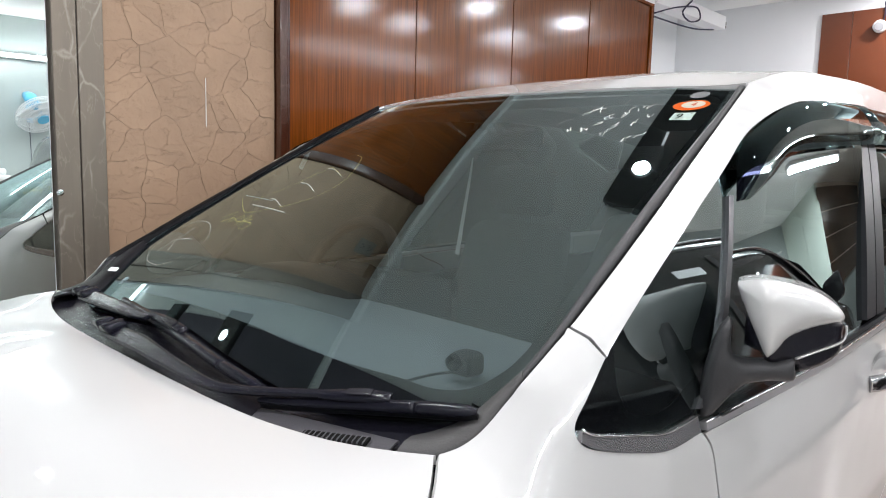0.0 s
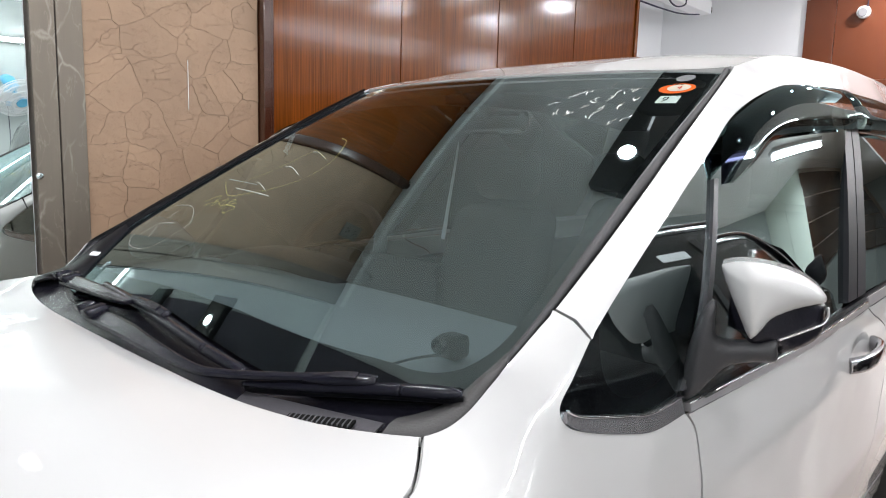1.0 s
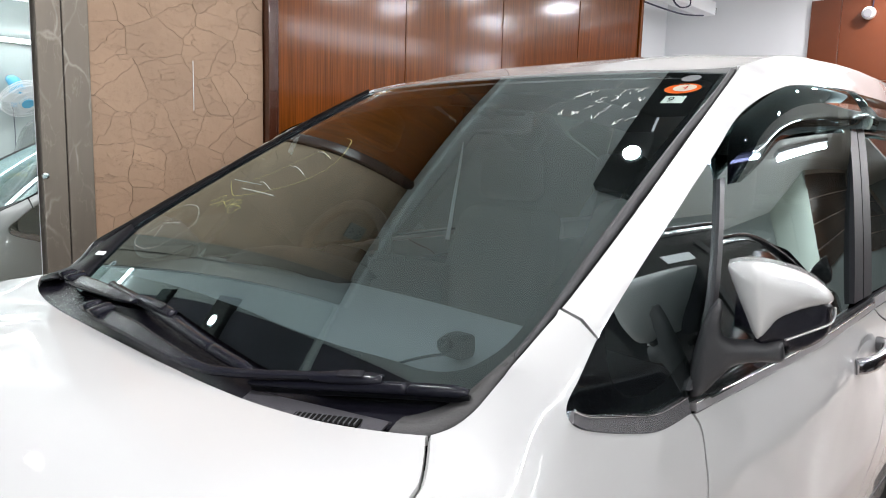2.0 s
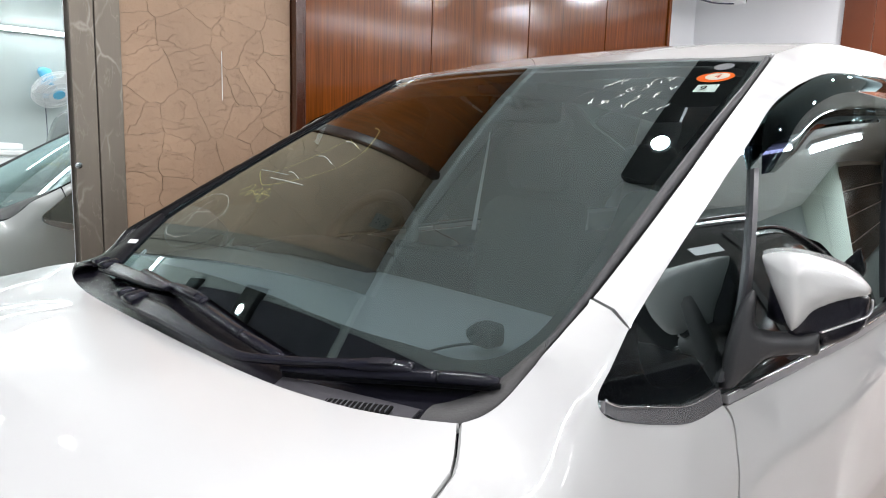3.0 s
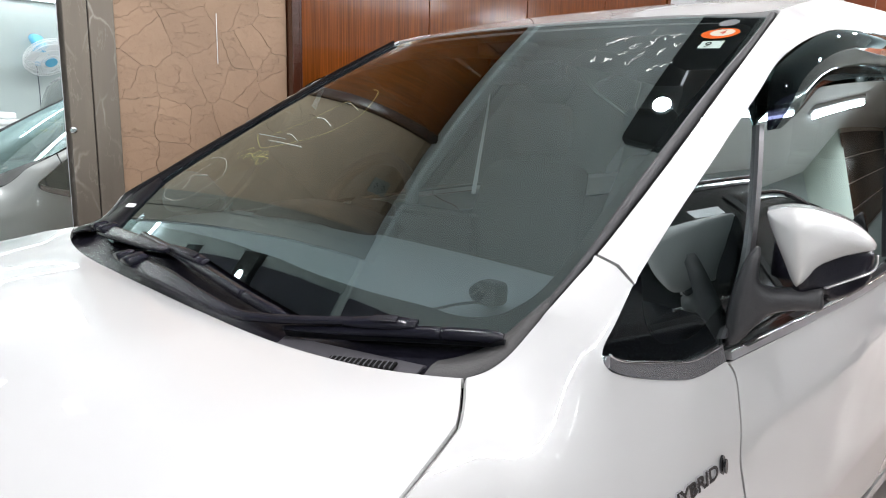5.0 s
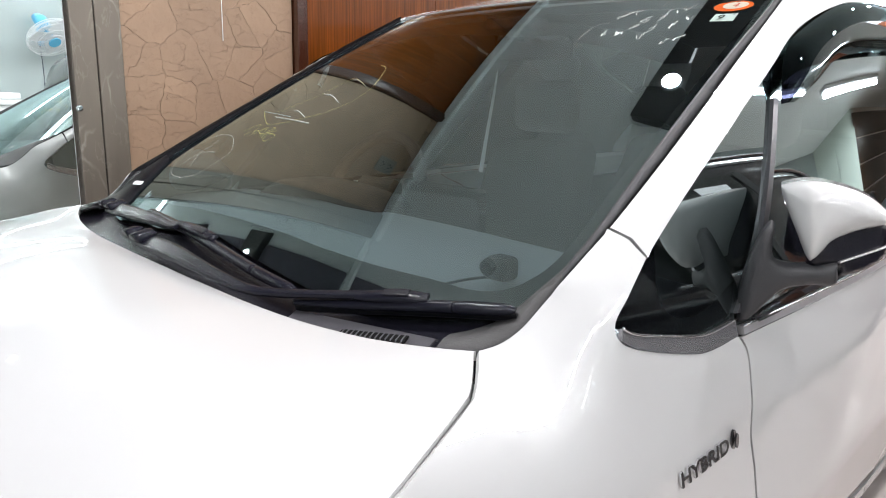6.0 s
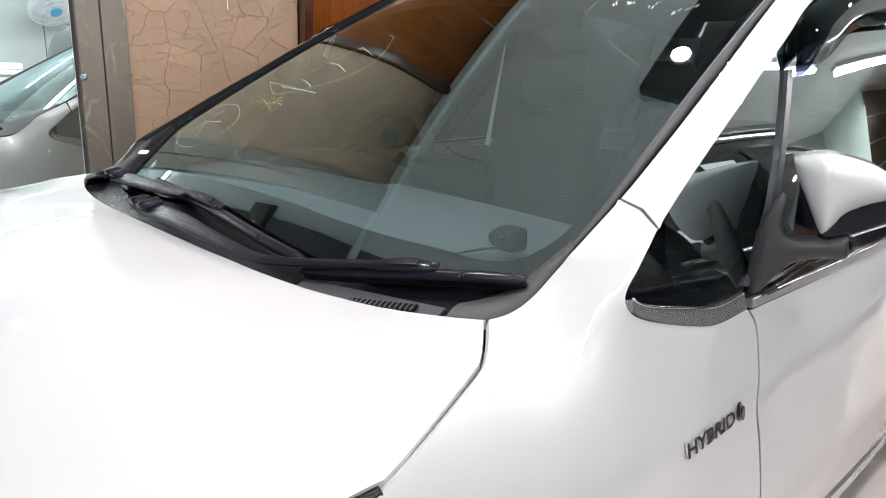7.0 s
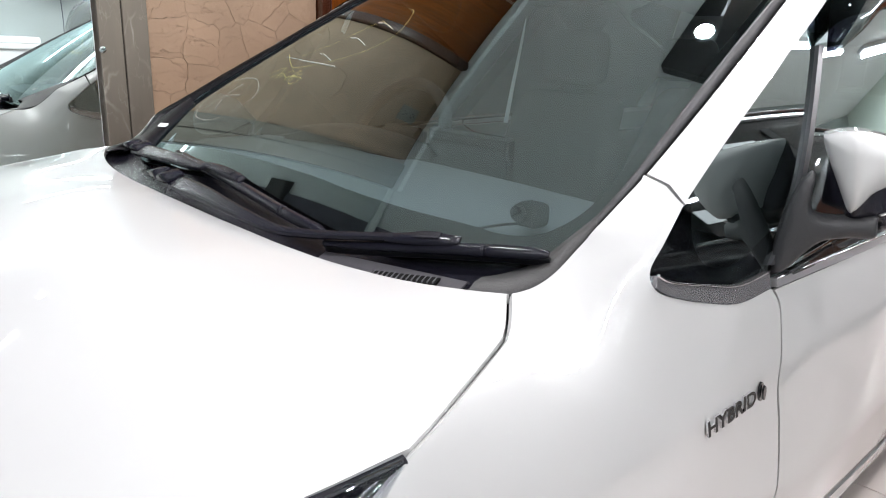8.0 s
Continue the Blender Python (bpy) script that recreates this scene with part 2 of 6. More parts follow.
streaks(WOOD, 150.0, 0.055)
WOOD.node_tree.nodes["Principled BSDF"].inputs["Coat Tint"].default_value = (1.0, 0.80, 0.58, 1)
WOOD.node_tree.nodes["Principled BSDF"].inputs["Coat Roughness"].default_value = 0.13


# ---------------------------------------------------------------- mesh helpers
def finish(name, bm, material, parent=None, label="", smooth=False):
    """Makes a bmesh an object. Sheets carry the true normals of their surface in a layer."""
    lay = bm.verts.layers.float_vector.get("true_normal")
    bm.verts.index_update()
    true = [tuple(v[lay]) for v in bm.verts] if lay else None
    if lay:
        bm.verts.layers.float_vector.remove(lay)
    me = bpy.data.meshes.new(name)
    bm.to_mesh(me)
    bm.free()
    if smooth:
        for p in me.polygons:
            p.use_smooth = True
        if true:
            me.normals_split_custom_set_from_vertices(true)
    if material:
        me.materials.append(material)
    ob = new(name, me)
    if parent:
        ob.parent = parent
    if label:
        ob["label"] = label
    return ob


def part(name, bm, material, parent, label="", smooth=False):
    return finish(name, bm, material, parent, label, smooth)


def empty(name, x=0.0, y=0.0, z=0.0):
    ob = new(name)
    ob.location = (x, y, z)
    return ob


def box(lo, hi, bevel=0.0, seg=2, bm=None):
    bm = bm or bmesh.new()
    vs = [bm.verts.new((x, y, z)) for x in (lo[0], hi[0]) for y in (lo[1], hi[1]) for z in (lo[2], hi[2])]
    fs = [(0, 1, 3, 2), (4, 6, 7, 5), (0, 4, 5, 1), (2, 3, 7, 6), (0, 2, 6, 4), (1, 5, 7, 3)]
    made = [bm.faces.new([vs[i] for i in f]) for f in fs]
    if bevel:
        es = list({e for f in made for e in f.edges})
        bmesh.ops.bevel(bm, geom=es, offset=bevel, segments=seg, profile=0.5, affect="EDGES")
    return bm


def cyl(p, q, r0, r1=None, n=20, bm=None, caps=True):
    bm = bm or bmesh.new()
    p, q = Vector(p), Vector(q)
    d = (q - p).normalized()
    a = d.orthogonal().normalized()
    b = d.cross(a)
    r1 = r0 if r1 is None else r1
    rings = []
    for c, r in ((p, r0), (q, r1)):
        rings.append([bm.verts.new(c + r * (math.cos(t) * a + math.sin(t) * b)) for t in [2 * math.pi * k / n for k in range(n)]])
    for k in range(n):
        bm.faces.new((rings[0][k], rings[0][(k + 1) % n], rings[1][(k + 1) % n], rings[1][k]))
    if caps:
        bm.faces.new(rings[0][::-1])
        bm.faces.new(rings[1])
    return bm


def spline(pts, n=8, closed=False):
    """Catmull-Rom through the points, n steps a span."""
    P = [np.array(p, float) for p in pts]
    m = len(P)
    out = []
    for i in range(m if closed else m - 1):
        g = (lambda k: P[k % m]) if closed else (lambda k: P[min(max(k, 0), m - 1)])
        p0, p1, p2, p3 = g(i - 1), g(i), g(i + 1), g(i + 2)
        for k in range(n):
            t = k / n
            out.append(0.5 * (2 * p1 + (p2 - p0) * t + (2 * p0 - 5 * p1 + 4 * p2 - p3) * t * t + (3 * p1 - p0 - 3 * p2 + p3) * t ** 3))
    if not closed:
        out.append(P[-1])
    return out


def sweep(pts, w, h, up=(0, 0, 1), taper=1.0, bm=None, round_=0.35):
    """A bar of rounded box section along a line; w across, h along up."""
    bm = bm or bmesh.new()
    P = [Vector(p) for p in pts]
    rings = []
    for i, p in enumerate(P):
        d = (P[min(i + 1, len(P) - 1)] - P[max(i - 1, 0)]).normalized()
        u = Vector(up)
        u = (u - d * u.dot(d)).normalized()
        s = d.cross(u)
        k = 1 + (taper - 1) * i / (len(P) - 1)
        a, b, c = w * k / 2, h * k / 2, 1 - round_
        prof = [(a, b * c), (a * c, b), (-a * c, b), (-a, b * c), (-a, -b * c), (-a * c, -b), (a * c, -b), (a, -b * c)]
        rings.append([bm.verts.new(p + s * x + u * y) for x, y in prof])
    for r, q in zip(rings, rings[1:]):
        for k in range(8):
            bm.faces.new((r[k], r[(k + 1) % 8], q[(k + 1) % 8], q[k]))
    bm.faces.new(rings[0][::-1])
    bm.faces.new(rings[-1])
    bmesh.ops.recalc_face_normals(bm, faces=bm.faces)
    return bm


def bar(pts, widths, heights, up, n=14, power=0.7, crest=0.0):
    """A smooth bar along a line whose width and height change on the way; crest sharpens its upper side."""
    P = [Vector(p) for p in pts]
    f = np.linspace(0, 1, len(P))
    W = np.interp(f, np.linspace(0, 1, len(widths)), widths)
    H = np.interp(f, np.linspace(0, 1, len(heights)), heights)
    bm = bmesh.new()
    rings = []
    for i, p in enumerate(P):
        d = (P[min(i + 1, len(P) - 1)] - P[max(i - 1, 0)]).normalized()
        u = Vector(up)
        u = (u - d * u.dot(d)).normalized()
        side = d.cross(u)
        ring = []
        for t in np.linspace(0, 2 * math.pi, n, endpoint=False):
            c, v = math.cos(t), math.sin(t)
            x, y = math.copysign(abs(c) ** power, c), math.copysign(abs(v) ** power, v)
            if v > 0:
                x *= 1 - crest * v
            ring.append(bm.verts.new(p + side * (x * W[i] / 2) + u * (y * H[i] / 2)))
        rings.append(ring)
    for r, q in zip(rings, rings[1:]):
        for k in range(n):
            bm.faces.new((r[k], r[(k + 1) % n], q[(k + 1) % n], q[k]))
    bm.faces.new(rings[0][::-1])
    bm.faces.new(rings[-1])
    bmesh.ops.recalc_face_normals(bm, faces=bm.faces)
    return bm


def thin_plate(P, V, smooth=1e-4):
    """A smooth height V over the plane points P; returns a function of an (n, 2) array."""
    P, V = np.array(P, float), np.array(V, float)

    def ker(r2):
        return r2 * np.log(r2 + 1e-12)

    n = len(P)
    K = ker(((P[:, None] - P[None]) ** 2).sum(-1)) + smooth * np.eye(n)
    Q = np.c_[np.ones(n), P]
    A = np.block([[K, Q], [Q.T, np.zeros((3, 3))]])
    c = np.linalg.solve(A, np.r_[V, 0, 0, 0])
    return lambda q: ker(((np.asarray(q)[:, None] - P[None]) ** 2).sum(-1)) @ c[:n] + np.c_[np.ones(len(q)), q] @ c[n:]


def inset(poly, d):
    """The outline moved inwards by d."""
    P = np.array(poly, float)
    area = 0.5 * np.sum(P[:, 0] * np.roll(P[:, 1], -1) - np.roll(P[:, 0], -1) * P[:, 1])
    t = np.roll(P, -1, 0) - np.roll(P, 1, 0)
    t /= np.linalg.norm(t, axis=1, keepdims=True) + 1e-9
    nrm = np.c_[-t[:, 1], t[:, 0]] * (1 if area > 0 else -1)
    return P + nrm * d


def inside(q, poly):
    x, y = q
    hit = False
    n = len(poly)
    for i in range(n):
        (x0, y0), (x1, y1) = poly[i], poly[(i + 1) % n]
        if (y0 > y) != (y1 > y) and x < (x1 - x0) * (y - y0) / (y1 - y0) + x0:
            hit = not hit
    return hit


def edge_gap(q, poly):
    """The distance of points q from an outline."""
    q, A = np.asarray(q, float), np.asarray(poly, float)
    B = np.roll(A, -1, 0)
    d = B - A
    t = np.clip(((q[:, None] - A) * d).sum(-1) / ((d * d).sum(-1) + 1e-12), 0, 1)
    return np.sqrt((((A + t[..., None] * d) - q[:, None]) ** 2).sum(-1)).min(1)


def sheet(poly, step, lift, holes=()):
    """A fine sheet that fills a flat outline; lift turns (n, 2) points into places."""
    poly = [tuple(p) for p in poly]
    pts, edges = list(poly), [(i, (i + 1) % len(poly)) for i in range(len(poly))]
    for h in holes:
        k = len(pts)
        pts += [tuple(p) for p in h]
        edges += [(k + i, k + (i + 1) % len(h)) for i in range(len(h))]
    A = np.array(poly)
    xs = np.arange(A[:, 0].min() + step / 2, A[:, 0].max(), step)
    ys = np.arange(A[:, 1].min() + step / 2, A[:, 1].max(), step)
    cand = np.array([(x, y) for x in xs for y in ys if inside((x, y), poly) and not any(inside((x, y), h) for h in holes)]).reshape(-1, 2)
    if len(cand):
        far = edge_gap(cand, poly) > step * 0.45
        for h in holes:
            far &= edge_gap(cand, h) > step * 0.45
        pts += [tuple(p) for p in cand[far]]
    v, _, f, _, _, _ = geometry.delaunay_2d_cdt([Vector(p) for p in pts], edges, [], 0, 1e-6)
    v2 = np.array([tuple(p) for p in v])
    w = lift(v2)
    bm = bmesh.new()
    lay = bm.verts.layers.float_vector.new("true_normal")
    e = 1e-3
    gx = lift(v2 + (e, 0)) - lift(v2 - (e, 0))
    gy = lift(v2 + (0, e)) - lift(v2 - (0, e))
    gn = np.cross(gx, gy)
    gn /= np.linalg.norm(gn, axis=1, keepdims=True) + 1e-12
    vs = [bm.verts.new(p) for p in w]
    for v, g in zip(vs, gn):
        v[lay] = g
    for t in f:
        c = v2[list(t)].mean(0)
        if inside(c, poly) and not any(inside(c, h) for h in holes):
            bm.faces.new([vs[i] for i in t])
    bmesh.ops.recalc_face_normals(bm, faces=bm.faces)
    return bm


def toward(bm, d):
    """Turns a sheet's faces to the side d."""
    s = sum((f.normal * f.calc_area() for f in bm.faces), Vector())
    if s.dot(Vector(d)) < 0:
        bmesh.ops.reverse_faces(bm, faces=bm.faces)
    lay = bm.verts.layers.float_vector.get("true_normal")
    if lay:
        n = sum((v[lay] for v in bm.verts), Vector())
        if n.dot(Vector(d)) < 0:
            for v in bm.verts:
                v[lay] = -v[lay]
    return bm


def thicken(ob, t):
    """Gives a sheet thickness behind its face, with crisp edges."""
    me = ob.data
    n = len(me.vertices)
    V = np.zeros(n * 3)
    me.vertices.foreach_get("co", V)
    V = V.reshape(-1, 3)
    N = np.zeros((n, 3))
    faces = [tuple(p.vertices) for p in me.polygons]
    normals = [tuple(c.vector) for c in me.corner_normals]
    for p in me.polygons:
        for v, l in zip(p.vertices, p.loop_indices):
            N[v] = normals[l]
    count = {}
    for f in faces:
        for a, b in zip(f, f[1:] + f[:1]):
            count[(a, b)] = True
    B = V - N * t
    verts, nrm = [*V, *B], [*N, *(-N)]
    quads = [tuple(n + i for i in f[::-1]) for f in faces]
    for a, b in count:
        if (b, a) in count:
            continue
        k = len(verts)
        verts += [V[b], V[a], B[a], B[b]]
        d = np.cross(V[a] - V[b], B[a] - V[b])
        nrm += [d / (np.linalg.norm(d) + 1e-12)] * 4
        quads.append((k, k + 1, k + 2, k + 3))
    fresh = bpy.data.meshes.new(me.name)
    fresh.from_pydata([tuple(v) for v in verts], [], faces + quads)
    for p in fresh.polygons:
        p.use_smooth = True
    fresh.normals_split_custom_set_from_vertices([tuple(v) for v in nrm])
    for m in me.materials:
        fresh.materials.append(m)
    if me.materials[0] in (SIDE_GLASS, QUARTER_GLASS):
        fresh.materials.append(GLASS_BACK)
        for p in list(fresh.polygons)[len(faces):]:
            p.material_index = 1
    ob.data = fresh
    bpy.data.meshes.remove(me)
    return ob


def flip(bm):
    """The mirror image across the car's middle."""
    for v in bm.verts:
        v.co.x = -v.co.x
    lay = bm.verts.layers.float_vector.get("true_normal")
    if lay:
        for v in bm.verts:
            v[lay] = Vector((-v[lay].x, v[lay].y, v[lay].z))
    bmesh.ops.reverse_faces(bm, faces=bm.faces)
    return bm


def along(line, f):
    """The place at the fraction f of a line of points."""
    k = f * (len(line) - 1)
    i = min(int(k), len(line) - 2)
    return Vector(line[i]).lerp(Vector(line[i + 1]), k - i)


def ruled(lines, n):
    """A sheet laid over several lines, n steps along."""
    bm = bmesh.new()
    rows = [[bm.verts.new(along(l, i / (n - 1))) for l in lines] for i in range(n)]
    for r, q in zip(rows, rows[1:]):
        for j in range(len(lines) - 1):
            bm.faces.new((r[j], r[j + 1], q[j + 1], q[j]))
    bmesh.ops.recalc_face_normals(bm, faces=bm.faces)
    return bm


def dome(outline, origin, a, u, n, depth, back, step=0.008, rim=0.03):
    """A swelling shell over a flat outline with a plain back: a across, u up, n towards the swelling."""
    O, a, u, n = (np.array(v, float) for v in (origin, a, u, n))
    poly = [tuple(p) for p in outline]

    def lift(q):
        d = edge_gap(q, poly)
        h = depth * np.sqrt(np.clip(1 - (1 - np.clip(d / rim, 0, 1)) ** 2, 0, 1))
        return O + q[:, :1] * a + q[:, 1:] * u + h[:, None] * n

    bm = toward(sheet(poly, step, lift), n)
    bm.verts.layers.float_vector.remove(bm.verts.layers.float_vector["true_normal"])
    lo = [bm.verts.new(O + x * a + z * u - back * n) for x, z in poly]
    rim_v = [v for v in bm.verts if any(e.is_boundary for e in v.link_edges)]
    hi = [min(rim_v, key=lambda v, t=O + x * a + z * u: (v.co - Vector(t)).length) for x, z in poly]
    m = len(poly)
    for i in range(m):
        j = (i + 1) % m
        if hi[i] != hi[j]:
            bm.faces.new((hi[i], hi[j], lo[j], lo[i]))
    bm.faces.new(lo[::-1])
    bmesh.ops.recalc_face_normals(bm, faces=bm.faces)
    return bm


def letters(text, size, depth, bold=0.0):
    cu = bpy.data.curves.new("letters", "FONT")
    cu.body, cu.size, cu.extrude, cu.align_x, cu.align_y = text, size, depth, "CENTER", "CENTER"
    cu.offset = bold
    ob = bpy.data.objects.new("letters", cu)
    scene.collection.objects.link(ob)
    me = bpy.data.meshes.new_from_object(ob.evaluated_get(bpy.context.evaluated_depsgraph_get()))
    bm = bmesh.new()
    bm.from_mesh(me)
    bpy.data.objects.remove(ob)
    bpy.data.curves.remove(cu)
    bpy.data.meshes.remove(me)
    return bm


# ---------------------------------------------------------------- the room
def slab(name, lo, hi, material, label, category):
    return tagged(finish(name, box(lo, hi), material), label, category, kind="structure")


T = 0.15
slab("floor", (WALL - 0.6, FRONT - T, -0.12), (RIGHT + T, END + T, -0.012), MORTAR, "cream glossy tiled showroom floor", "floor")
slab("ceiling", (WALL - 0.6, FRONT - T, CEIL), (RIGHT + T, END + T, CEIL + T), CEIL_PAINT, "white painted showroom ceiling", "ceiling")
slab("wall_west", (WALL - 0.03 - T, 0.143, 0), (WALL - 0.03, 3.9, CEIL), WHITE_WALL, "white plastered wall behind cladding", "wall")
slab("wall_west_front", (WALL - 0.16 - T, FRONT - T, 0), (WALL - 0.16, 0.143, CEIL), WHITE_WALL, "white plastered wall behind the mirror", "wall")
slab("wall_recess", (WALL - 0.5 - T, 3.9, 0), (WALL - 0.5, BACK + T, CEIL), WHITE_WALL, "white painted recessed wall", "wall")
slab("wall_return", (WALL - 0.5, 3.9, 0), (WALL - 0.03 - T, 4.02, CEIL), WHITE_WALL, "white painted wall return", "wall")
slab("wall_north", (WALL - 0.5, BACK, 0), (1.2, BACK + T, CEIL), WHITE_WALL, "white painted rear wall", "wall")
slab("wall_east", (RIGHT, FRONT, 0), (RIGHT + T, DEEP, CEIL), GREY_WALL, "pale grey glossy wall", "wall")
slab("wall_south", (WALL - 0.16, FRONT - T, 0), (RIGHT, FRONT, CEIL), GREY_WALL, "pale grey wall", "wall")
slab("wall_bay", (PASS, DEEP, 0), (RIGHT, DEEP + T, CEIL), GLAZED, "pale grey glazed wall of the deep bay", "wall")
slab("wall_passage", (PASS + 0.03, DEEP + T, 0), (PASS + 0.03 + T, END, CEIL), GREY_WALL, "pale grey passage wall behind brown tiles", "wall")
slab("wall_end", (1.2, END, 0), (PASS + 0.03 + T, END + T, CEIL), GREY_WALL, "pale grey end wall of the passage", "wall")
slab("wall_bay_side", (1.2 - T, BACK + T, 0), (1.2, END + T, CEIL), DEEP_TILE, "glossy brown tiled side wall of the deep bay", "wall")

# floor tiles
tile = box((-0.297, -0.297, -0.012), (0.297, 0.297, 0.0), 0.002, 1)
tile_me = bpy.data.meshes.new("tile")
tile.to_mesh(tile_me)
tile.free()
tile_me.materials.append(FLOOR)
floor_ob = bpy.data.objects["floor"]
for i in range(-2, 8):
    for j in range(-7, 15):
        ob = new("tile", tile_me)
        ob.parent = floor_ob
        ob.location = (0.6 * i + 0.1, 0.6 * j + 0.2, 0)

# steel cladding beside the mirror
pillar_ob = tagged(empty("steel_pillar", WALL, 0.22, 0), "brushed stainless steel wall post with a centre joint", "wall post")
for y0, y1 in ((0.150, 0.2185), (0.2215, 0.297)):
    part("steel_strip", box((-0.03, y0 - 0.22, 0.0), (0.022, y1 - 0.22, CEIL - 0.045), 0.003, 2), STEEL, pillar_ob)
part("joint", box((-0.03, -0.0014, 0.0), (0.014, 0.0014, CEIL - 0.045)), RUBBER, pillar_ob)
bm = cyl((0.022, 0.156 - 0.22, 1.219), (0.027, 0.156 - 0.22, 1.219), 0.0105, 0.0095, 24)
cyl((0.027, 0.156 - 0.22, 1.219), (0.0275, 0.156 - 0.22, 1.219), 0.0095, 0.0055, 24, bm)
part("mirror_screw", bm, CHROME, pillar_ob, "polished round screw cap")

# mirror, set at a slight angle to the wall
MIRROR_TURN = 1.15
mirror_ob = finish("wall_mirror", box((-0.026, -3.34, 0.05), (0.0, 0.0, CEIL - 0.05)), MIRROR)
mirror_ob.matrix_world = pose(WALL - 0.004, 0.141, 0.0, 0, 0, -MIRROR_TURN)
tagged(mirror_ob, "tall frameless wall mirror reflecting the white car", "mirror")

# flagstone wall
stone_wall = tagged(empty("stone_wall", WALL, 0.6, 0), "tan flagstone wall cladding with thin dark joints", "stone wall")
part("mortar", box((-0.03, 0.2975 - 0.6, 0), (-0.003, 0.925 - 0.6, CEIL - 0.045)), MORTAR, stone_wall)
rng = random.Random(11)
Y_LO, Y_HI, Z_HI = 0.299, 0.924, CEIL - 0.046
# middles of the flagstones at eye height, broad and narrow
seeds = [(0.492, 1.667), (0.573, 1.804), (0.826, 1.864), (0.759, 1.771), (0.882, 1.789), (0.735, 1.652), (0.872, 1.697), (0.350, 1.654), (0.427, 1.780), (0.336, 1.765),
         (0.389, 1.512), (0.546, 1.536), (0.777, 1.507), (0.872, 1.570), (0.612, 1.426), (0.519, 1.378), (0.342, 1.381), (0.741, 1.372), (0.880, 1.405), (0.360, 1.252),
         (0.480, 1.242), (0.585, 1.222), (0.695, 1.245), (0.820, 1.285), (0.357, 1.144), (0.467, 1.112), (0.409, 1.034), (0.324, 1.030)]
for _ in range(4000):
    p = (rng.uniform(Y_LO - 0.03, Y_HI + 0.03), rng.uniform(-0.02, CEIL))
    if 1.0 < p[1] < 1.85:
        continue
    d = rng.choice((0.11, 0.14, 0.18))
    if all(math.hypot(p[0] - q[0], (p[1] - q[1]) * 1.15) > d for q in seeds):
        seeds.append(p)


def cell(k):
    """The piece of wall nearest to seed k."""
    poly = [(Y_LO, 0.0), (Y_HI, 0.0), (Y_HI, Z_HI), (Y_LO, Z_HI)]
    cx, cy = seeds[k]
    for j, (x, y) in enumerate(seeds):
        if j == k or math.hypot(x - cx, y - cy) > 0.55:
            continue
        mx, my, dx, dy = (x + cx) / 2, (y + cy) / 2, x - cx, y - cy
        out = []
        for a, b in zip(poly, poly[1:] + poly[:1]):
            sa = (a[0] - mx) * dx + (a[1] - my) * dy
            sb = (b[0] - mx) * dx + (b[1] - my) * dy
            if sa <= 0:
                out.append(a)
            if (sa <= 0) != (sb <= 0):
                t = sa / (sa - sb)
                out.append((a[0] + t * (b[0] - a[0]), a[1] + t * (b[1] - a[1])))
        poly = out
        if len(poly) < 3:
            return None
    return poly


def ragged(poly):
    """Breaks straight edges into slightly crooked ones, the same from both sides."""
    out = []
    for a, b in zip(poly, poly[1:] + poly[:1]):
        n = max(1, int(math.dist(a, b) / 0.014))
        for k in range(n):
            t = k / n
            y, z = a[0] + t * (b[0] - a[0]), a[1] + t * (b[1] - a[1])
            if Y_LO + 0.002 < y < Y_HI - 0.002:
                dy = 0.022 * noise.noise((y * 9, z * 9, 3.0)) + 0.008 * noise.noise((y * 45, z * 45, 1.0))
                dz = 0.022 * noise.noise((y * 9, z * 9, 9.0)) + 0.008 * noise.noise((y * 45, z * 45, 6.0))
                y, z = y + dy, z + dz
            out.append((y, z))
    return out


def halve(poly):
    """Splits a piece along a slanting break."""
    cy, cz = np.mean([p[0] for p in poly]), np.mean([p[1] for p in poly])
    t = rng.choice((0.5, 0.8, 2.2, 2.6)) + rng.uniform(-0.2, 0.2)
    ny, nz, d = -math.sin(t), math.cos(t), rng.uniform(-0.03, 0.03)
    sides = [[], []]
    for a, b in zip(poly, poly[1:] + poly[:1]):
        sa, sb = ((p[0] - cy) * ny + (p[1] - cz) * nz - d for p in (a, b))
        sides[sa > 0].append(a)
        if (sa > 0) != (sb > 0):
            f = sa / (sa - sb)
            c = (a[0] + f * (b[0] - a[0]), a[1] + f * (b[1] - a[1]))
            sides[0].append(c)
            sides[1].append(c)
    return sides


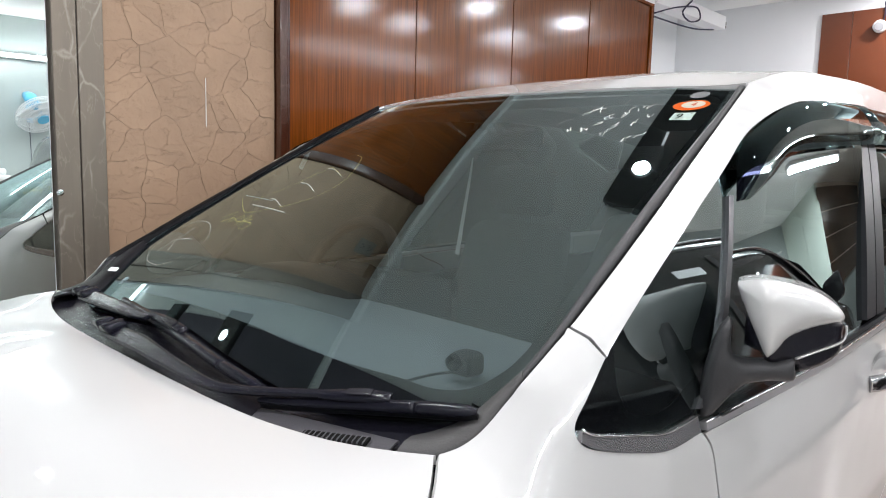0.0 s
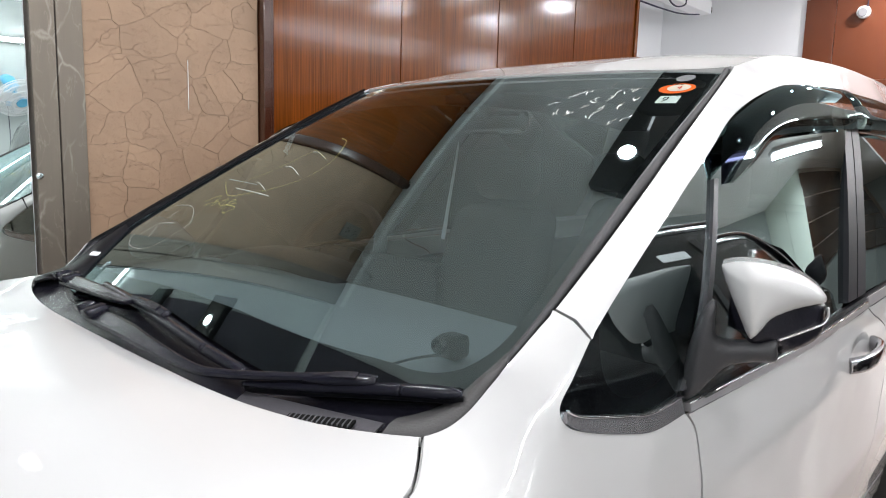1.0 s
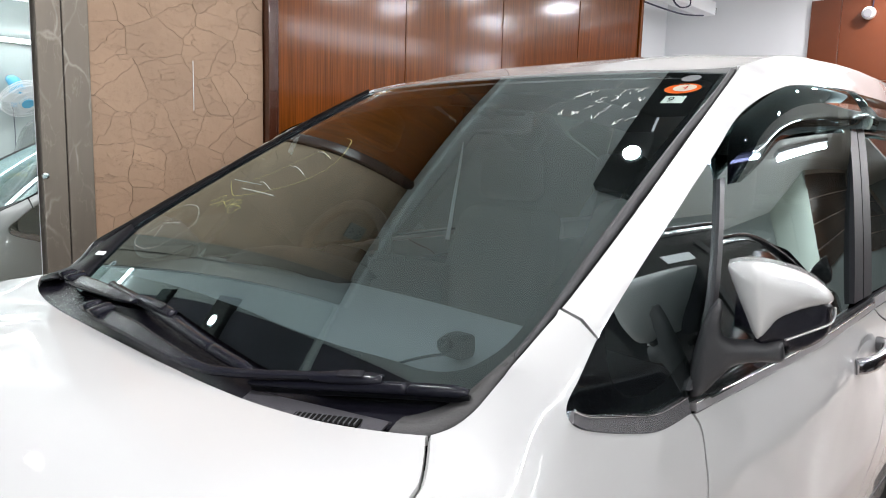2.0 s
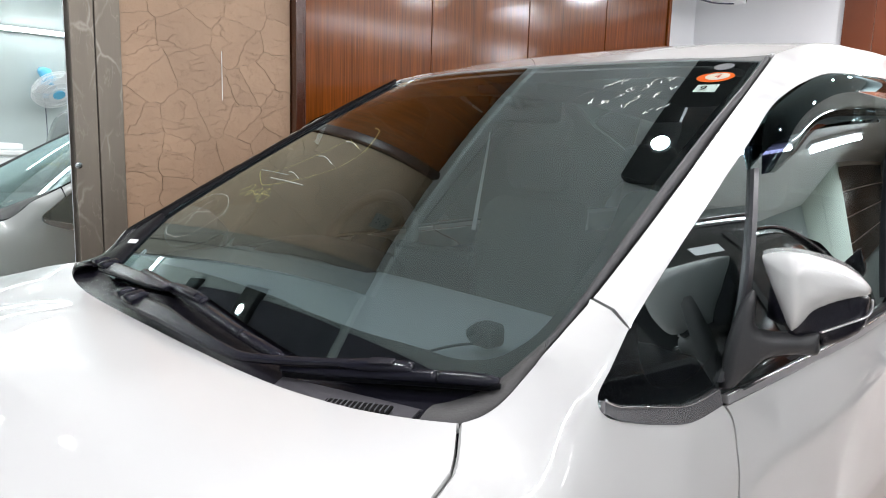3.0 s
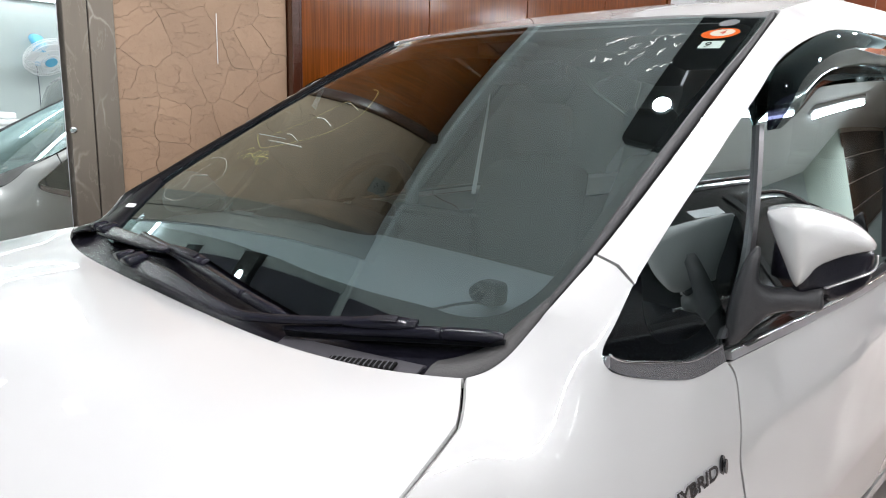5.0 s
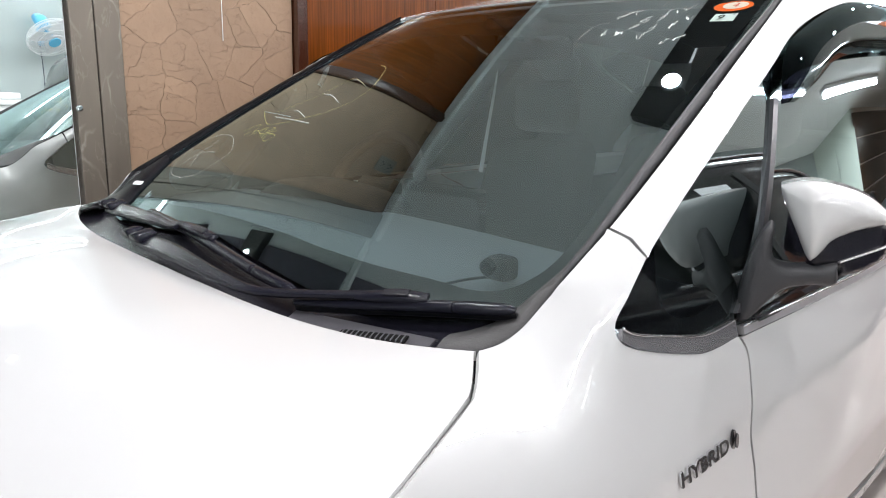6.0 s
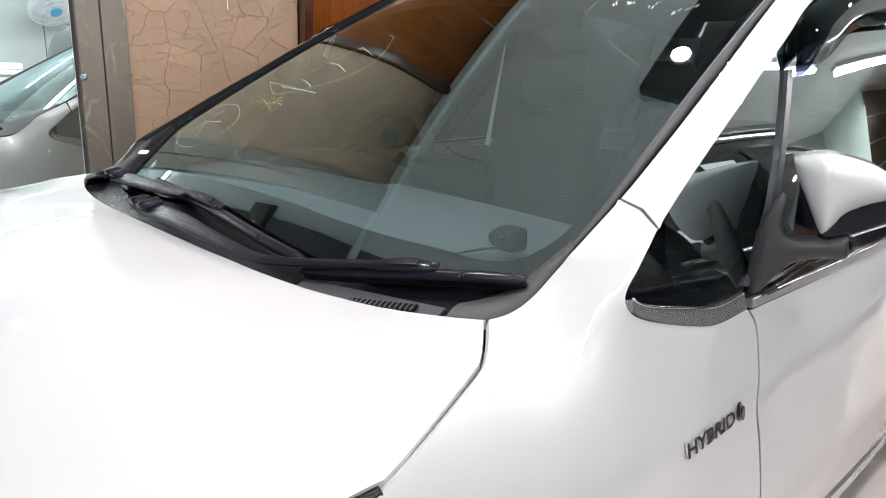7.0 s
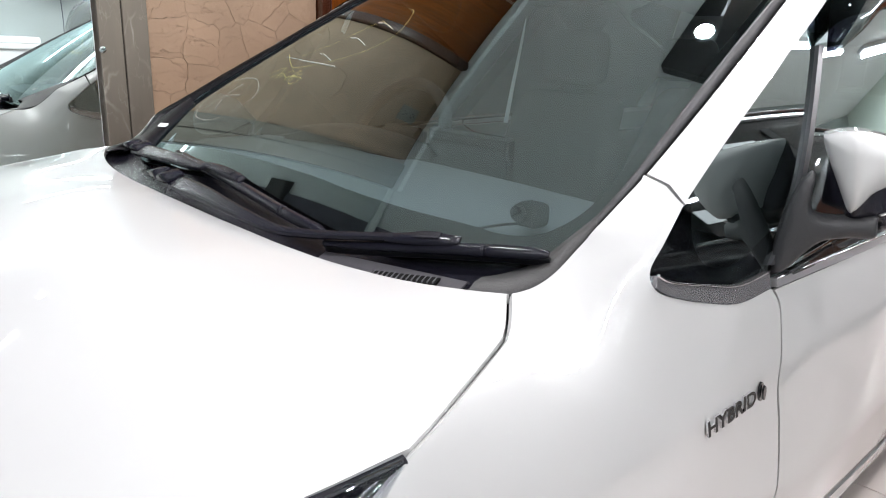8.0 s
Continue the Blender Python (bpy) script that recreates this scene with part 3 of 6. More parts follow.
pieces = []
for k in range(len(seeds)):
    poly = cell(k)
    if poly and len(poly) >= 3:
        area = 0.5 * abs(sum(a[0] * b[1] - b[0] * a[1] for a, b in zip(poly, poly[1:] + poly[:1])))
        pieces += halve(poly) if area > 0.013 and rng.random() < 0.5 else [poly]
for poly in pieces:
    cy, cz = np.mean([p[0] for p in poly]), np.mean([p[1] for p in poly])
    face = inset(ragged(poly), 0.0004)
    bm = bmesh.new()
    lean = (rng.uniform(-0.012, 0.012), rng.uniform(-0.012, 0.012), rng.uniform(-0.0006, 0.0008))
    rims = []
    for d, x in ((0.0, -0.014), (0.0, -0.0008), (0.0006, 0.0)):
        ring = inset(face, d)
        rims.append([bm.verts.new((x + (0 if x < -0.01 else lean[2] + lean[0] * (y - cy) + lean[1] * (z - cz)), y - 0.6, z)) for y, z in ring])
    n = len(face)
    for r, q in zip(rims, rims[1:]):
        for i in range(n):
            bm.faces.new((r[i], r[(i + 1) % n], q[(i + 1) % n], q[i]))
    bm.faces.new(rims[-1])
    bmesh.ops.recalc_face_normals(bm, faces=bm.faces)
    part("stone", bm, STONE, stone_wall)

# double socket high on the stones
socket = tagged(empty("wall_socket", WALL + 0.003, 0.56, 2.42), "pale grey double wall socket fixed to the stones", "socket")
part("plate", box((-0.002, -0.043, -0.073), (0.009, 0.043, 0.073), 0.003, 2), mat("grey moulded plastic", (0.16, 0.155, 0.14), 0.5), socket)
for z in (-0.034, 0.034):
    for y, dz in ((-0.011, -0.006), (0.011, -0.006), (0.0, 0.012)):
        part("pin_hole", box((0.0085, y - 0.004, z + dz - 0.006), (0.0096, y + 0.004, z + dz + 0.006)), INK, socket, "dark pin hole")

# wood panelling
WOOD_TOP = CEIL - 0.045
LOW_TOP = 2.42
wood = tagged(empty("wood_panelling", WALL, 2.4, 0), "tall glossy varnished brown wooden wall panels", "wall panelling")
seams = [0.985, 1.663, 2.354, 3.07, 3.79]
for a, b in zip(seams, seams[1:]):
    part("wood_panel", box((-0.03, a + 0.004 - 2.4, 0.0), (0.0, b - 0.004 - 2.4, WOOD_TOP if b < 3.5 else LOW_TOP), 0.002, 1), WOOD, wood)
for y in seams[1:-1]:
    part("bead", sweep([(0.001, y - 2.4, 0.0), (0.001, y - 2.4, WOOD_TOP)], 0.006, 0.006, (1, 0, 0)), WOOD, wood)
part("edge_post", box((-0.03, 0.928 - 2.4, 0.0), (0.035, 0.962 - 2.4, WOOD_TOP), 0.004, 2), WOOD_DARK, wood, "dark varnished edge post")
part("edge_bead", box((-0.03, 0.9625 - 2.4, 0.0), (0.02, 0.983 - 2.4, WOOD_TOP), 0.006, 2), WOOD_DARK, wood)
part("end_post", box((-0.03, 3.792 - 2.4, 0.0), (0.012, 3.825 - 2.4, LOW_TOP), 0.003, 2), WOOD, wood)
part("top_rail", box((-0.03, 3.075 - 2.4, LOW_TOP + 0.0005), (0.012, 3.825 - 2.4, LOW_TOP + 0.02), 0.003, 2), WOOD, wood)
tagged(finish("cornice", box((WALL - 0.03, 0.145, WOOD_TOP + 0.002), (WALL + 0.06, 3.07, CEIL - 0.001), 0.004, 2), CEIL_PAINT), "white boxed cornice above the wall panels", "cornice", kind="structure")
tagged(finish("cornice_trim", box((WALL - 0.03, FRONT + 0.02, WOOD_TOP + 0.002), (WALL + 0.018, 0.143, CEIL - 0.016), 0.003, 2), CEIL_PAINT), "slim white trim above the mirror", "cornice", kind="structure")

# brown tiled part of the rear wall
tiles = tagged(empty("tile_panel", 0.7, BACK, 0), "glossy reddish brown tile panel with pale joints", "tile panel")
TX0, TX1, TZ1 = -0.505, 1.19, 2.52
part("grout", box((TX0 - 0.7, -0.012, 0.0), (TX1 - 0.7, 0.0, TZ1)), GROUT, tiles, "pale grout")
zs = [0.0, 0.66, 1.29, 1.92, TZ1]
xs = [TX0, -0.30, 0.30, 0.90, TX1]
for a, b in zip(xs, xs[1:]):
    for c, d in zip(zs, zs[1:]):
        part("tile", box((a - 0.7 + 0.0015, -0.02, c + 0.0015), (b - 0.7 - 0.0015, -0.008, d - 0.0015), 0.0015, 1), BROWN_TILE, tiles)

# pale glazed panels on the rest of the rear wall
for x in (3.27, 3.79):
    tagged(finish("glass_panel", box((x, DEEP - 0.02, 0.06), (x + 0.50, DEEP - 0.004, 2.4), 0.003, 2), GLAZED), "pale green-grey glazed wall panel", "glass panel", "rear glazed panels", "structure")

deep_tiles = tagged(empty("deep_tile_panel", PASS, DEEP, 0), "glossy dark brown tiled passage wall with pale joints", "tile panel")
part("grout", box((0.004, 0.0, 1.2), (0.029, END - DEEP - 0.002, CEIL - 0.003)), GROUT, deep_tiles, "pale grout")
for a in np.arange(0.0, END - DEEP - 0.5, 1.2):
    for c in (1.2, 1.55, 1.90, 2.25):
        part("tile", box((-0.008, a + 0.001, c + 0.010), (0.006, min(a + 1.199, END - DEEP - 0.002), c + 0.340), 0.0015, 1), DEEP_TILE, deep_tiles)
# slim pale rails along the grey side wall
for z, y0, y1 in ((2.30, 3.4, 8.9), (1.92, 4.6, 9.0)):
    tagged(finish("wall_rail", box((RIGHT - 0.012, y0, z - 0.011), (RIGHT - 0.0005, y1, z + 0.011), 0.002, 1), CEIL_PAINT), "slim white rail along the grey wall", "rail", "wall rails", "structure")

# strip lights: a white tray with a tube of light in it
def strip_light(y0, y1, x, power, tube=TUBE, turn=0.0, wide=0.018):
    ob = tagged(empty("strip_light", x, (y0 + y1) / 2, CEIL), "long white fluorescent strip light fixed to the ceiling", "strip light", "ceiling strip lights")
    h = (y1 - y0) / 2
    part("tray", box((-wide, -h, -0.045), (wide, h, -0.001), 0.005, 2), FAN_WHITE, ob)
    ob.rotation_euler.z = radians(turn)
    part("tube", cyl((0, -h + 0.02, -0.075), (0, h - 0.02, -0.075), 0.02, n=16), tube, ob, "lit white tube", True)
    la = bpy.data.lights.new("strip_lamp", "AREA")
    la.shape, la.size, la.size_y, la.energy, la.color = "RECTANGLE", 0.05, 2 * h - 0.05, power * 2 * h, (0.97, 0.985, 1.0)
    new("strip_lamp", la).matrix_world = pose(x, (y0 + y1) / 2, CEIL - 0.098, 0, 0, turn)


for y0 in (-3.6, -1.2, 1.2, 3.6):
    strip_light(y0, y0 + 2.1, 2.75, 16.0 if y0 > 3 else 14.0)
strip_light(6.55, 9.1, 2.72, 52.0, turn=6.0, wide=0.05)
# unseen extra strip, added only to brighten the tiled passage wall
strip_light(11.2, 13.3, 1.9, 16.0)
for y0 in (-3.9, -2.3):
    strip_light(y0, y0 + 1.5, 0.7, 8.5, TUBE_NEAR)


# black ceiling boxes with a round downlight
def downlight_box(x, y0, y1, ly, lx, power):
    ob = tagged(empty("downlight_box", x, (y0 + y1) / 2, CEIL), "black rectangular ceiling box with a round lit downlight", "ceiling light", "black ceiling boxes")
    c = (y0 + y1) / 2
    part("housing", box((-0.12, y0 - c, -0.07), (0.12, y1 - c, 0.0), 0.003, 1), GLOSS_BLACK, ob)
    part("rim", cyl((lx, ly - c, -0.076), (lx, ly - c, -0.07), 0.048, 0.052, 24), CHROME, ob)
    part("lamp_disc", cyl((lx, ly - c, -0.079), (lx, ly - c, -0.0765), 0.04, 0.04, 24), SPOT, ob, "lit round lamp")
    la = bpy.data.lights.new("box_lamp", "AREA")
    la.shape, la.size, la.energy, la.color = "DISK", 0.076, power, (0.97, 0.985, 1.0)
    new("box_lamp", la).matrix_world = pose(x + lx, ly, CEIL - 0.083)


downlight_box(0.06, 1.10, 2.05, 1.31, -0.03, 16.0)
downlight_box(-0.05, -0.90, 0.01, -0.18, 0.0, 23.0)
downlight_box(1.1, -0.95, 0.0, -0.45, 0.0, 10.0)

# unseen dark panel added below the ceiling, so the windscreen's lower edge reflects dark
tagged(finish("reflected_panel", box((WALL - 0.02, FRONT + 0.05, CEIL - 0.014), (2.3, -0.08, CEIL - 0.002), 0.003, 1), DARK_REFLECTED), "dark purple-grey panel added to darken the windscreen's reflection", "ceiling panel", kind="structure")

# plain recessed spots
for x, y in ((1.22, 3.2), (1.41, 3.95), (0.45, 3.9), (0.2, 4.85), (1.1, 5.0), (1.3, 1.2)):
    ob = tagged(empty("ceiling_spot", x, y, CEIL), "small round recessed ceiling spotlight", "spotlight", "recessed ceiling spots")
    part("rim", cyl((0, 0, -0.006), (0, 0, -0.0005), 0.055, 0.06, 24), FAN_WHITE, ob)
    part("lamp_disc", cyl((0, 0, -0.009), (0, 0, -0.0065), 0.042, 0.042, 24), SPOT, ob, "lit round lamp")
    la = bpy.data.lights.new("spot_lamp", "AREA")
    la.shape, la.size, la.energy, la.color = "DISK", 0.08, 17.0 if y < 2 else 16.0, (0.98, 0.98, 1.0)
    new("spot_lamp", la).matrix_world = pose(x, y, CEIL - 0.012)


# blue wall fan seen in the mirror
fan = tagged(empty("wall_fan", RIGHT, 1.37, 1.745), "white and sky blue wall-mounted fan, tilted downwards", "fan")
part("bracket", box((-0.05, -0.07, -0.09), (0.0, 0.07, 0.12), 0.015, 3), FAN_BLUE, fan)
FACING = Vector((-0.64, 0.2, -0.74)).normalized()
part("motor", bar([(-0.05, -0.03, 0.08), (-0.12, -0.07, 0.16), (-0.16, -0.06, 0.14), (-0.20, -0.04, 0.08), (-0.225, -0.02, 0.03)], (0.07, 0.10, 0.115, 0.11, 0.09), (0.07, 0.10, 0.115, 0.11, 0.09), (0, 1, 0), power=0.9), FAN_BLUE, fan, "sky blue motor housing", True)
tilt = Matrix.Translation((-0.27, 0.0, -0.02)) @ FACING.to_track_quat("Z", "Y").to_matrix().to_4x4()
for r_, z_ in ((0.225, 0.0), (0.21, 0.035), (0.21, -0.035), (0.15, 0.055), (0.15, -0.055), (0.09, 0.062), (0.09, -0.062)):
    ring = [tilt @ Vector((r_ * math.cos(t), r_ * math.sin(t), z_)) for t in np.linspace(0, 2 * math.pi, 33)]
    part("guard_ring", sweep(ring, 0.006, 0.006, tilt.to_3x3() @ Vector((0, 0, 1))), FAN_WHITE, fan)
for k in range(60):
    t = 2 * math.pi * k / 60
    wire = [tilt @ Vector((r_ * math.cos(t), r_ * math.sin(t), z_)) for r_, z_ in ((0.05, 0.062), (0.15, 0.055), (0.21, 0.035), (0.225, 0.0), (0.21, -0.035), (0.15, -0.055), (0.05, -0.062))]
    part("guard_wire", sweep(wire, 0.0035, 0.0035), FAN_WHITE, fan)
part("guard_hub", cyl(tilt @ Vector((0, 0, 0.07)), tilt @ Vector((0, 0, 0.05)), 0.055, 0.06, 24), FAN_BLUE, fan, "sky blue hub badge")
for k in range(3):
    t = 2 * math.pi * k / 3
    bl = [tilt @ Vector((r_ * math.cos(t), r_ * math.sin(t), 0)) for r_ in (0.03, 0.12, 0.19)]
    part("blade", sweep(bl, 0.17, 0.004, tilt.to_3x3() @ Vector((0.3 * math.sin(t), -0.3 * math.cos(t), 1))), FAN_WHITE, fan, "pale fan blade")
part("pull_cord", sweep(spline([(-0.03, -0.05, -0.09), (-0.04, -0.045, -0.4), (-0.03, -0.06, -0.65), (-0.03, -0.07, -0.85)], 6), 0.006, 0.006), CABLE, fan)

# tube on the far wall
wt = tagged(empty("wall_tube_light", RIGHT, 1.27, 2.28), "white fluorescent batten light fixed to the grey wall", "wall light")
part("batten", box((-0.05, -0.95, -0.025), (0.0, 0.95, 0.025), 0.006, 2), FAN_WHITE, wt)
part("tube", cyl((-0.068, -0.93, 0), (-0.068, 0.93, 0), 0.014, n=16), TUBE_WALL, wt, "lit white tube", True)

# white steel cabinet by the far wall
cab = tagged(empty("storage_cabinet", RIGHT - 0.28, 0.52, 0), "white steel storage cabinet with a ledged top", "cabinet")
part("body", box((-0.26, -0.5, 0.0), (0.27, 0.5, 1.10), 0.012, 2), FAN_WHITE, cab)
part("top", box((-0.28, -0.52, 1.102), (0.275, 0.52, 1.15), 0.012, 2), FAN_WHITE, cab)
part("ledge", box((-0.20, -0.50, 1.152), (0.275, 0.50, 1.21), 0.015, 2), FAN_WHITE, cab)
for y in (-0.25, 0.25):
    d = part("door", box((-0.274, y - 0.245, 0.06), (-0.2605, y + 0.245, 1.08), 0.004, 2), FAN_WHITE, cab)
    part("handle", box((-0.286, -0.01, 0.52), (-0.2745, 0.01, 0.64), 0.004, 2), CHROME, d).location = (0, y - math.copysign(0.21, y), 0)

# security camera on the tiles
cc = tagged(empty("security_camera", -0.12, BACK - 0.02, 2.39), "small white dome security camera on brown tiles", "security camera")
part("base", cyl((0, 0, 0), (0, -0.025, 0), 0.045, 0.042, 28), FAN_WHITE, cc, "", True)
part("body", cyl((0, -0.02, 0), (0.004, -0.06, -0.008), 0.043, 0.039, 28), FAN_WHITE, cc, "", True)
part("lens", cyl((0.004, -0.06, -0.008), (0.0045, -0.066, -0.009), 0.031, 0.027, 28), mat("grey lens ring", (0.25, 0.25, 0.26), 0.3), cc, "grey lens ring")
part("cable", sweep([(0.02, -0.01, 0.03), (0.025, -0.012, 0.10), (0.02, -0.012, 0.165)], 0.008, 0.008), CABLE, cc)

# white cable trunking and loose cables by the end of the panelling
tr = tagged(empty("cable_trunking", WALL - 0.2, 4.4, 2.44), "white square cable trunking with an open end", "trunking")
part("channel", sweep([(0.10, -0.45, 0.09), (0.135, 0.62, 0.075)], 0.12, 0.10, round_=0.06), WHITE_WALL, tr)
part("end_cap", sweep([(0.175, 0.6205, 0.06), (0.175, 0.632, 0.06)], 0.04, 0.06), INK, tr)
for pts in ([(0.13, -0.42, -0.02), (0.18, -0.2, 0.05), (0.21, 0.05, 0.09), (0.21, 0.12, 0.02), (0.2, -0.02, -0.02), (0.19, -0.12, 0.03), (0.2, 0.0, 0.13)],
            [(0.1, -0.45, -0.03), (0.13, -0.1, -0.04), (0.14, 0.2, -0.03), (0.15, 0.5, 0.01)]):
    part("cable", sweep(spline(pts, 6), 0.010, 0.010), CABLE, tr, "dark blue loose cable", True)
for k in range(3):
    pts = [(0.06 + 0.02 * k, -0.53, 0.0), (0.08 + 0.03 * k, -0.5, -0.12), (0.05 + 0.01 * k, -0.53, -0.25 - 0.05 * k), (0.06, -0.52, -0.45)]
    part("wire", sweep(spline(pts, 6), 0.004, 0.004), FAN_WHITE, tr, "thin pale wire", True)


# black parked car in the bay
def parked_car(name, x, y0, length, label):
    base = tagged(empty(name, x, y0, 0), label, "car")
    k = length / 4.2
    prof = [(0.0, 0.66, 0.98, 0.99), (0.06, 0.76, 1.03, 1.28), (0.25, 0.82, 1.05, 1.53), (0.8, 0.86, 1.05, 1.60), (1.6, 0.87, 1.04, 1.61), (2.2, 0.87, 1.03, 1.57), (2.7, 0.87, 1.02, 1.39), (3.1, 0.86, 1.02, 1.13), (3.5, 0.84, 0.99, 1.05), (3.95, 0.76, 0.90, 0.94), (4.2, 0.6, 0.72, 0.75)]
    P = spline(prof, 5)

    def flank(w, b, t, top_w):
        """Half of the body's section, from the sill to the middle of the roof."""
        return [(0.0, 0.22), (w * 0.88, 0.22), (w * 0.97, 0.30), (w * 0.985, 0.45), (w * 0.975, 0.56), (w * 1.0, 0.72), (w * 1.005, 0.80), (w * 0.985, 0.86), (w * 0.98, b - 0.02), (w * 0.96, b), (w * 0.95, b + 0.005),
                (0.5 * (w * 0.95 + top_w), b + 0.52 * (t - b)), (top_w + 0.02, t - 0.07 * min(1, (t - b) * 4)), (top_w - 0.03, t - 0.02 * min(1, (t - b) * 4)), (top_w * 0.6, t), (0.0, t + 0.012)]

    def ring(p):
        y, w, b, t = p
        half_ = flank(w, b, t, w * (0.72 if t > b + 0.2 else 0.72 + 0.2 * (1 - max(t - b, 0) / 0.2)))
        return [(a, y * k, z) for a, z in half_] + [(-a, y * k, z) for a, z in half_[::-1][1:-1]]

    bm = bmesh.new()
    rings = [[bm.verts.new(v) for v in ring(p)] for p in P]
    m = len(rings[0])
    for r, q in zip(rings, rings[1:]):
        for i in range(m):
            bm.faces.new((r[i], r[(i + 1) % m], q[(i + 1) % m], q[i]))
    bm.faces.new(rings[0][::-1])
    bm.faces.new(rings[-1])
    bmesh.ops.recalc_face_normals(bm, faces=bm.faces)
    part("body", bm, GLOSS_BLACK, base, "gloss black bodywork", True)
    for s in (1, -1):
        for a, b_ in ((0.50, 1.22), (1.30, 2.16)):
            ys = np.linspace(a, b_, 10)
            slant = 0.18 if b_ > 2 else 0.0
            lo_ = [(s * 0.838, (y + slant * (y - a)) * k, 1.07) for y in ys]
            mid_ = [(s * 0.745, (y + 0.4 * slant * (y - a)) * k, 1.34) for y in ys]
            hi_ = [(s * 0.665, y * k, 1.50) for y in ys]
            part("window", toward(ruled([lo_, mid_, hi_], 10), (s, 0, 0.2)), PARKED_GLASS, base, "dark side window", True)
        part("pillar_trim", sweep([(s * 0.842, 1.26 * k, 1.07), (s * 0.752, 1.26 * k, 1.34), (s * 0.67, 1.26 * k, 1.50)], 0.05, 0.006, (s, 0, 0.3)), UNDER, base)
        part("window_trim", sweep([(s * 0.842, 0.4 * k, 1.055), (s * 0.848, 2.5 * k, 1.045)], 0.012, 0.012), CHROME, base, "chrome window line")
        part("roof_gutter", sweep(spline([(s * 0.625, 0.3 * k, 1.53), (s * 0.63, 0.8 * k, 1.585), (s * 0.63, 1.6 * k, 1.59), (s * 0.63, 2.15 * k, 1.55), (s * 0.66, 2.65 * k, 1.37), (s * 0.72, 3.0 * k, 1.15)], 6), 0.018, 0.014), TRIM_CHROME, base, "bright roof edge strip", True)
        for hy in (0.62, 1.42):
            part("door_handle", sweep(spline([(s * 0.862, hy * k, 0.905), (s * 0.90, (hy + 0.04) * k, 0.91), (s * 0.90, (hy + 0.16) * k, 0.915), (s * 0.862, (hy + 0.2) * k, 0.915)], 4), 0.03, 0.016, (s, 0, 0), round_=0.45), TRIM_CHROME, base, "chrome door handle", True)
        for gy in (1.26, 2.32):
            part("door_gap", sweep([(s * 0.862, gy * k, 1.04), (s * 0.874, gy * k, 0.80), (s * 0.856, gy * k, 0.56), (s * 0.856, gy * k, 0.34)], 0.006, 0.004, (s, 0, 0)), UNDER, base)
        part("door_mirror", box((s * 0.98 - 0.10, 2.36 * k, 1.06), (s * 0.98 + 0.08, 2.46 * k, 1.19), 0.035, 4), GLOSS_BLACK, base, "black door mirror", True)
        for wy in (0.75, 3.35):
            tyre = part("wheel", cyl((s * 0.86, wy * k, 0.33), (s * 0.66, wy * k, 0.33), 0.33, n=36), TYRE, base)
            part("rim", cyl((s * 0.862, wy * k, 0.33), (s * 0.80, wy * k, 0.33), 0.22, 0.20, n=28), ALLOY, tyre, "silver wheel rim")
    for y_, z_, w_, h_ in ((1.02, 1.40, 0.17, 0.10), (0.62, 1.15, 0.20, 0.06)):
        f = (z_ - 1.07) / 0.43
        c = Vector((-(0.838 - 0.173 * f + 0.008), y_ * k, z_))
        bm = box((-0.001, -w_ / 2, -h_ / 2), (0.001, w_ / 2, h_ / 2))
        bm.transform(Matrix.Translation(c) @ Euler((0, radians(21), 0)).to_matrix().to_4x4())
        part("white_rectangle", bm, FAN_WHITE, base, "plain white rectangle on the side window")
    ys = np.linspace(-0.68, 0.68, 9)
    scr = ruled([[(a * 0.85, 2.28 * k, 1.555) for a in ys], [(a * 0.98, 2.72 * k, 1.39) for a in ys], [(a * 1.06, 3.05 * k, 1.17) for a in ys]], 9)
    part("windscreen", toward(scr, (0, 1, 1)), PARKED_GLASS, base, "dark sloping windscreen", True)
    return base


parked_car("parked_car", 2.38, 0.95, 3.6, "gloss black hatchback with chrome trim parked beside the white car")

# thin white paint line on the stones
tagged(finish("paint_line", box((WALL + 0.001, 0.6435, 1.447), (WALL + 0.0035, 0.6457, 1.615), 0.0008, 1), FAN_WHITE), "thin vertical white paint line on the stones", "paint mark")


# ---------------------------------------------------------------- the white car
car = tagged(empty("car"), "pearl white compact hybrid minivan with chalk marks on its windscreen", "car")


def soft(v, w):
    """A ramp from nothing to v with a rounded knee of width w."""
    return w * math.log1p(math.exp(v / w)) if v < 30 * w else v


def side_x(y, z):
    """Half width of the car's side."""
    t = (soft(y - 0.1, 0.05) - soft(y - 0.9, 0.05)) / 0.8
    b = 0.765 + 0.065 * (0.6 * t + 0.4 * t * t * (3 - 2 * t)) - 0.06 * max((y - 2.3) / 0.7, 0) ** 2
    if z > 0.95:
        return b - 0.235 * (z - 0.95) - 0.13 * (z - 0.95) ** 2
    return b + 0.15 * (0.95 - z) - 0.17 * soft(0.83 - z, 0.02)


GAP = [(0.66, 0.0, 1.0), (0.69, -0.033, 0.993), (0.714, -0.063, 0.986), (0.724, -0.085, 0.98), (0.76, -0.196, 0.957), (0.771, -0.24, 0.947)]
SHOULDER = [(0.66, 0.0, 1.0), (0.6635, 0.034, 1.0015), (0.670, 0.065, 1.0155), (0.677, 0.103, 1.046), (0.684, 0.128, 1.07), (0.679, 0.226, 1.118)]
PILLAR_IN = [(0.679, 0.226, 1.118), (0.6685, 0.348, 1.182), (0.653, 0.508, 1.268), (0.632, 0.702, 1.374), (0.60, 0.985, 1.520)]
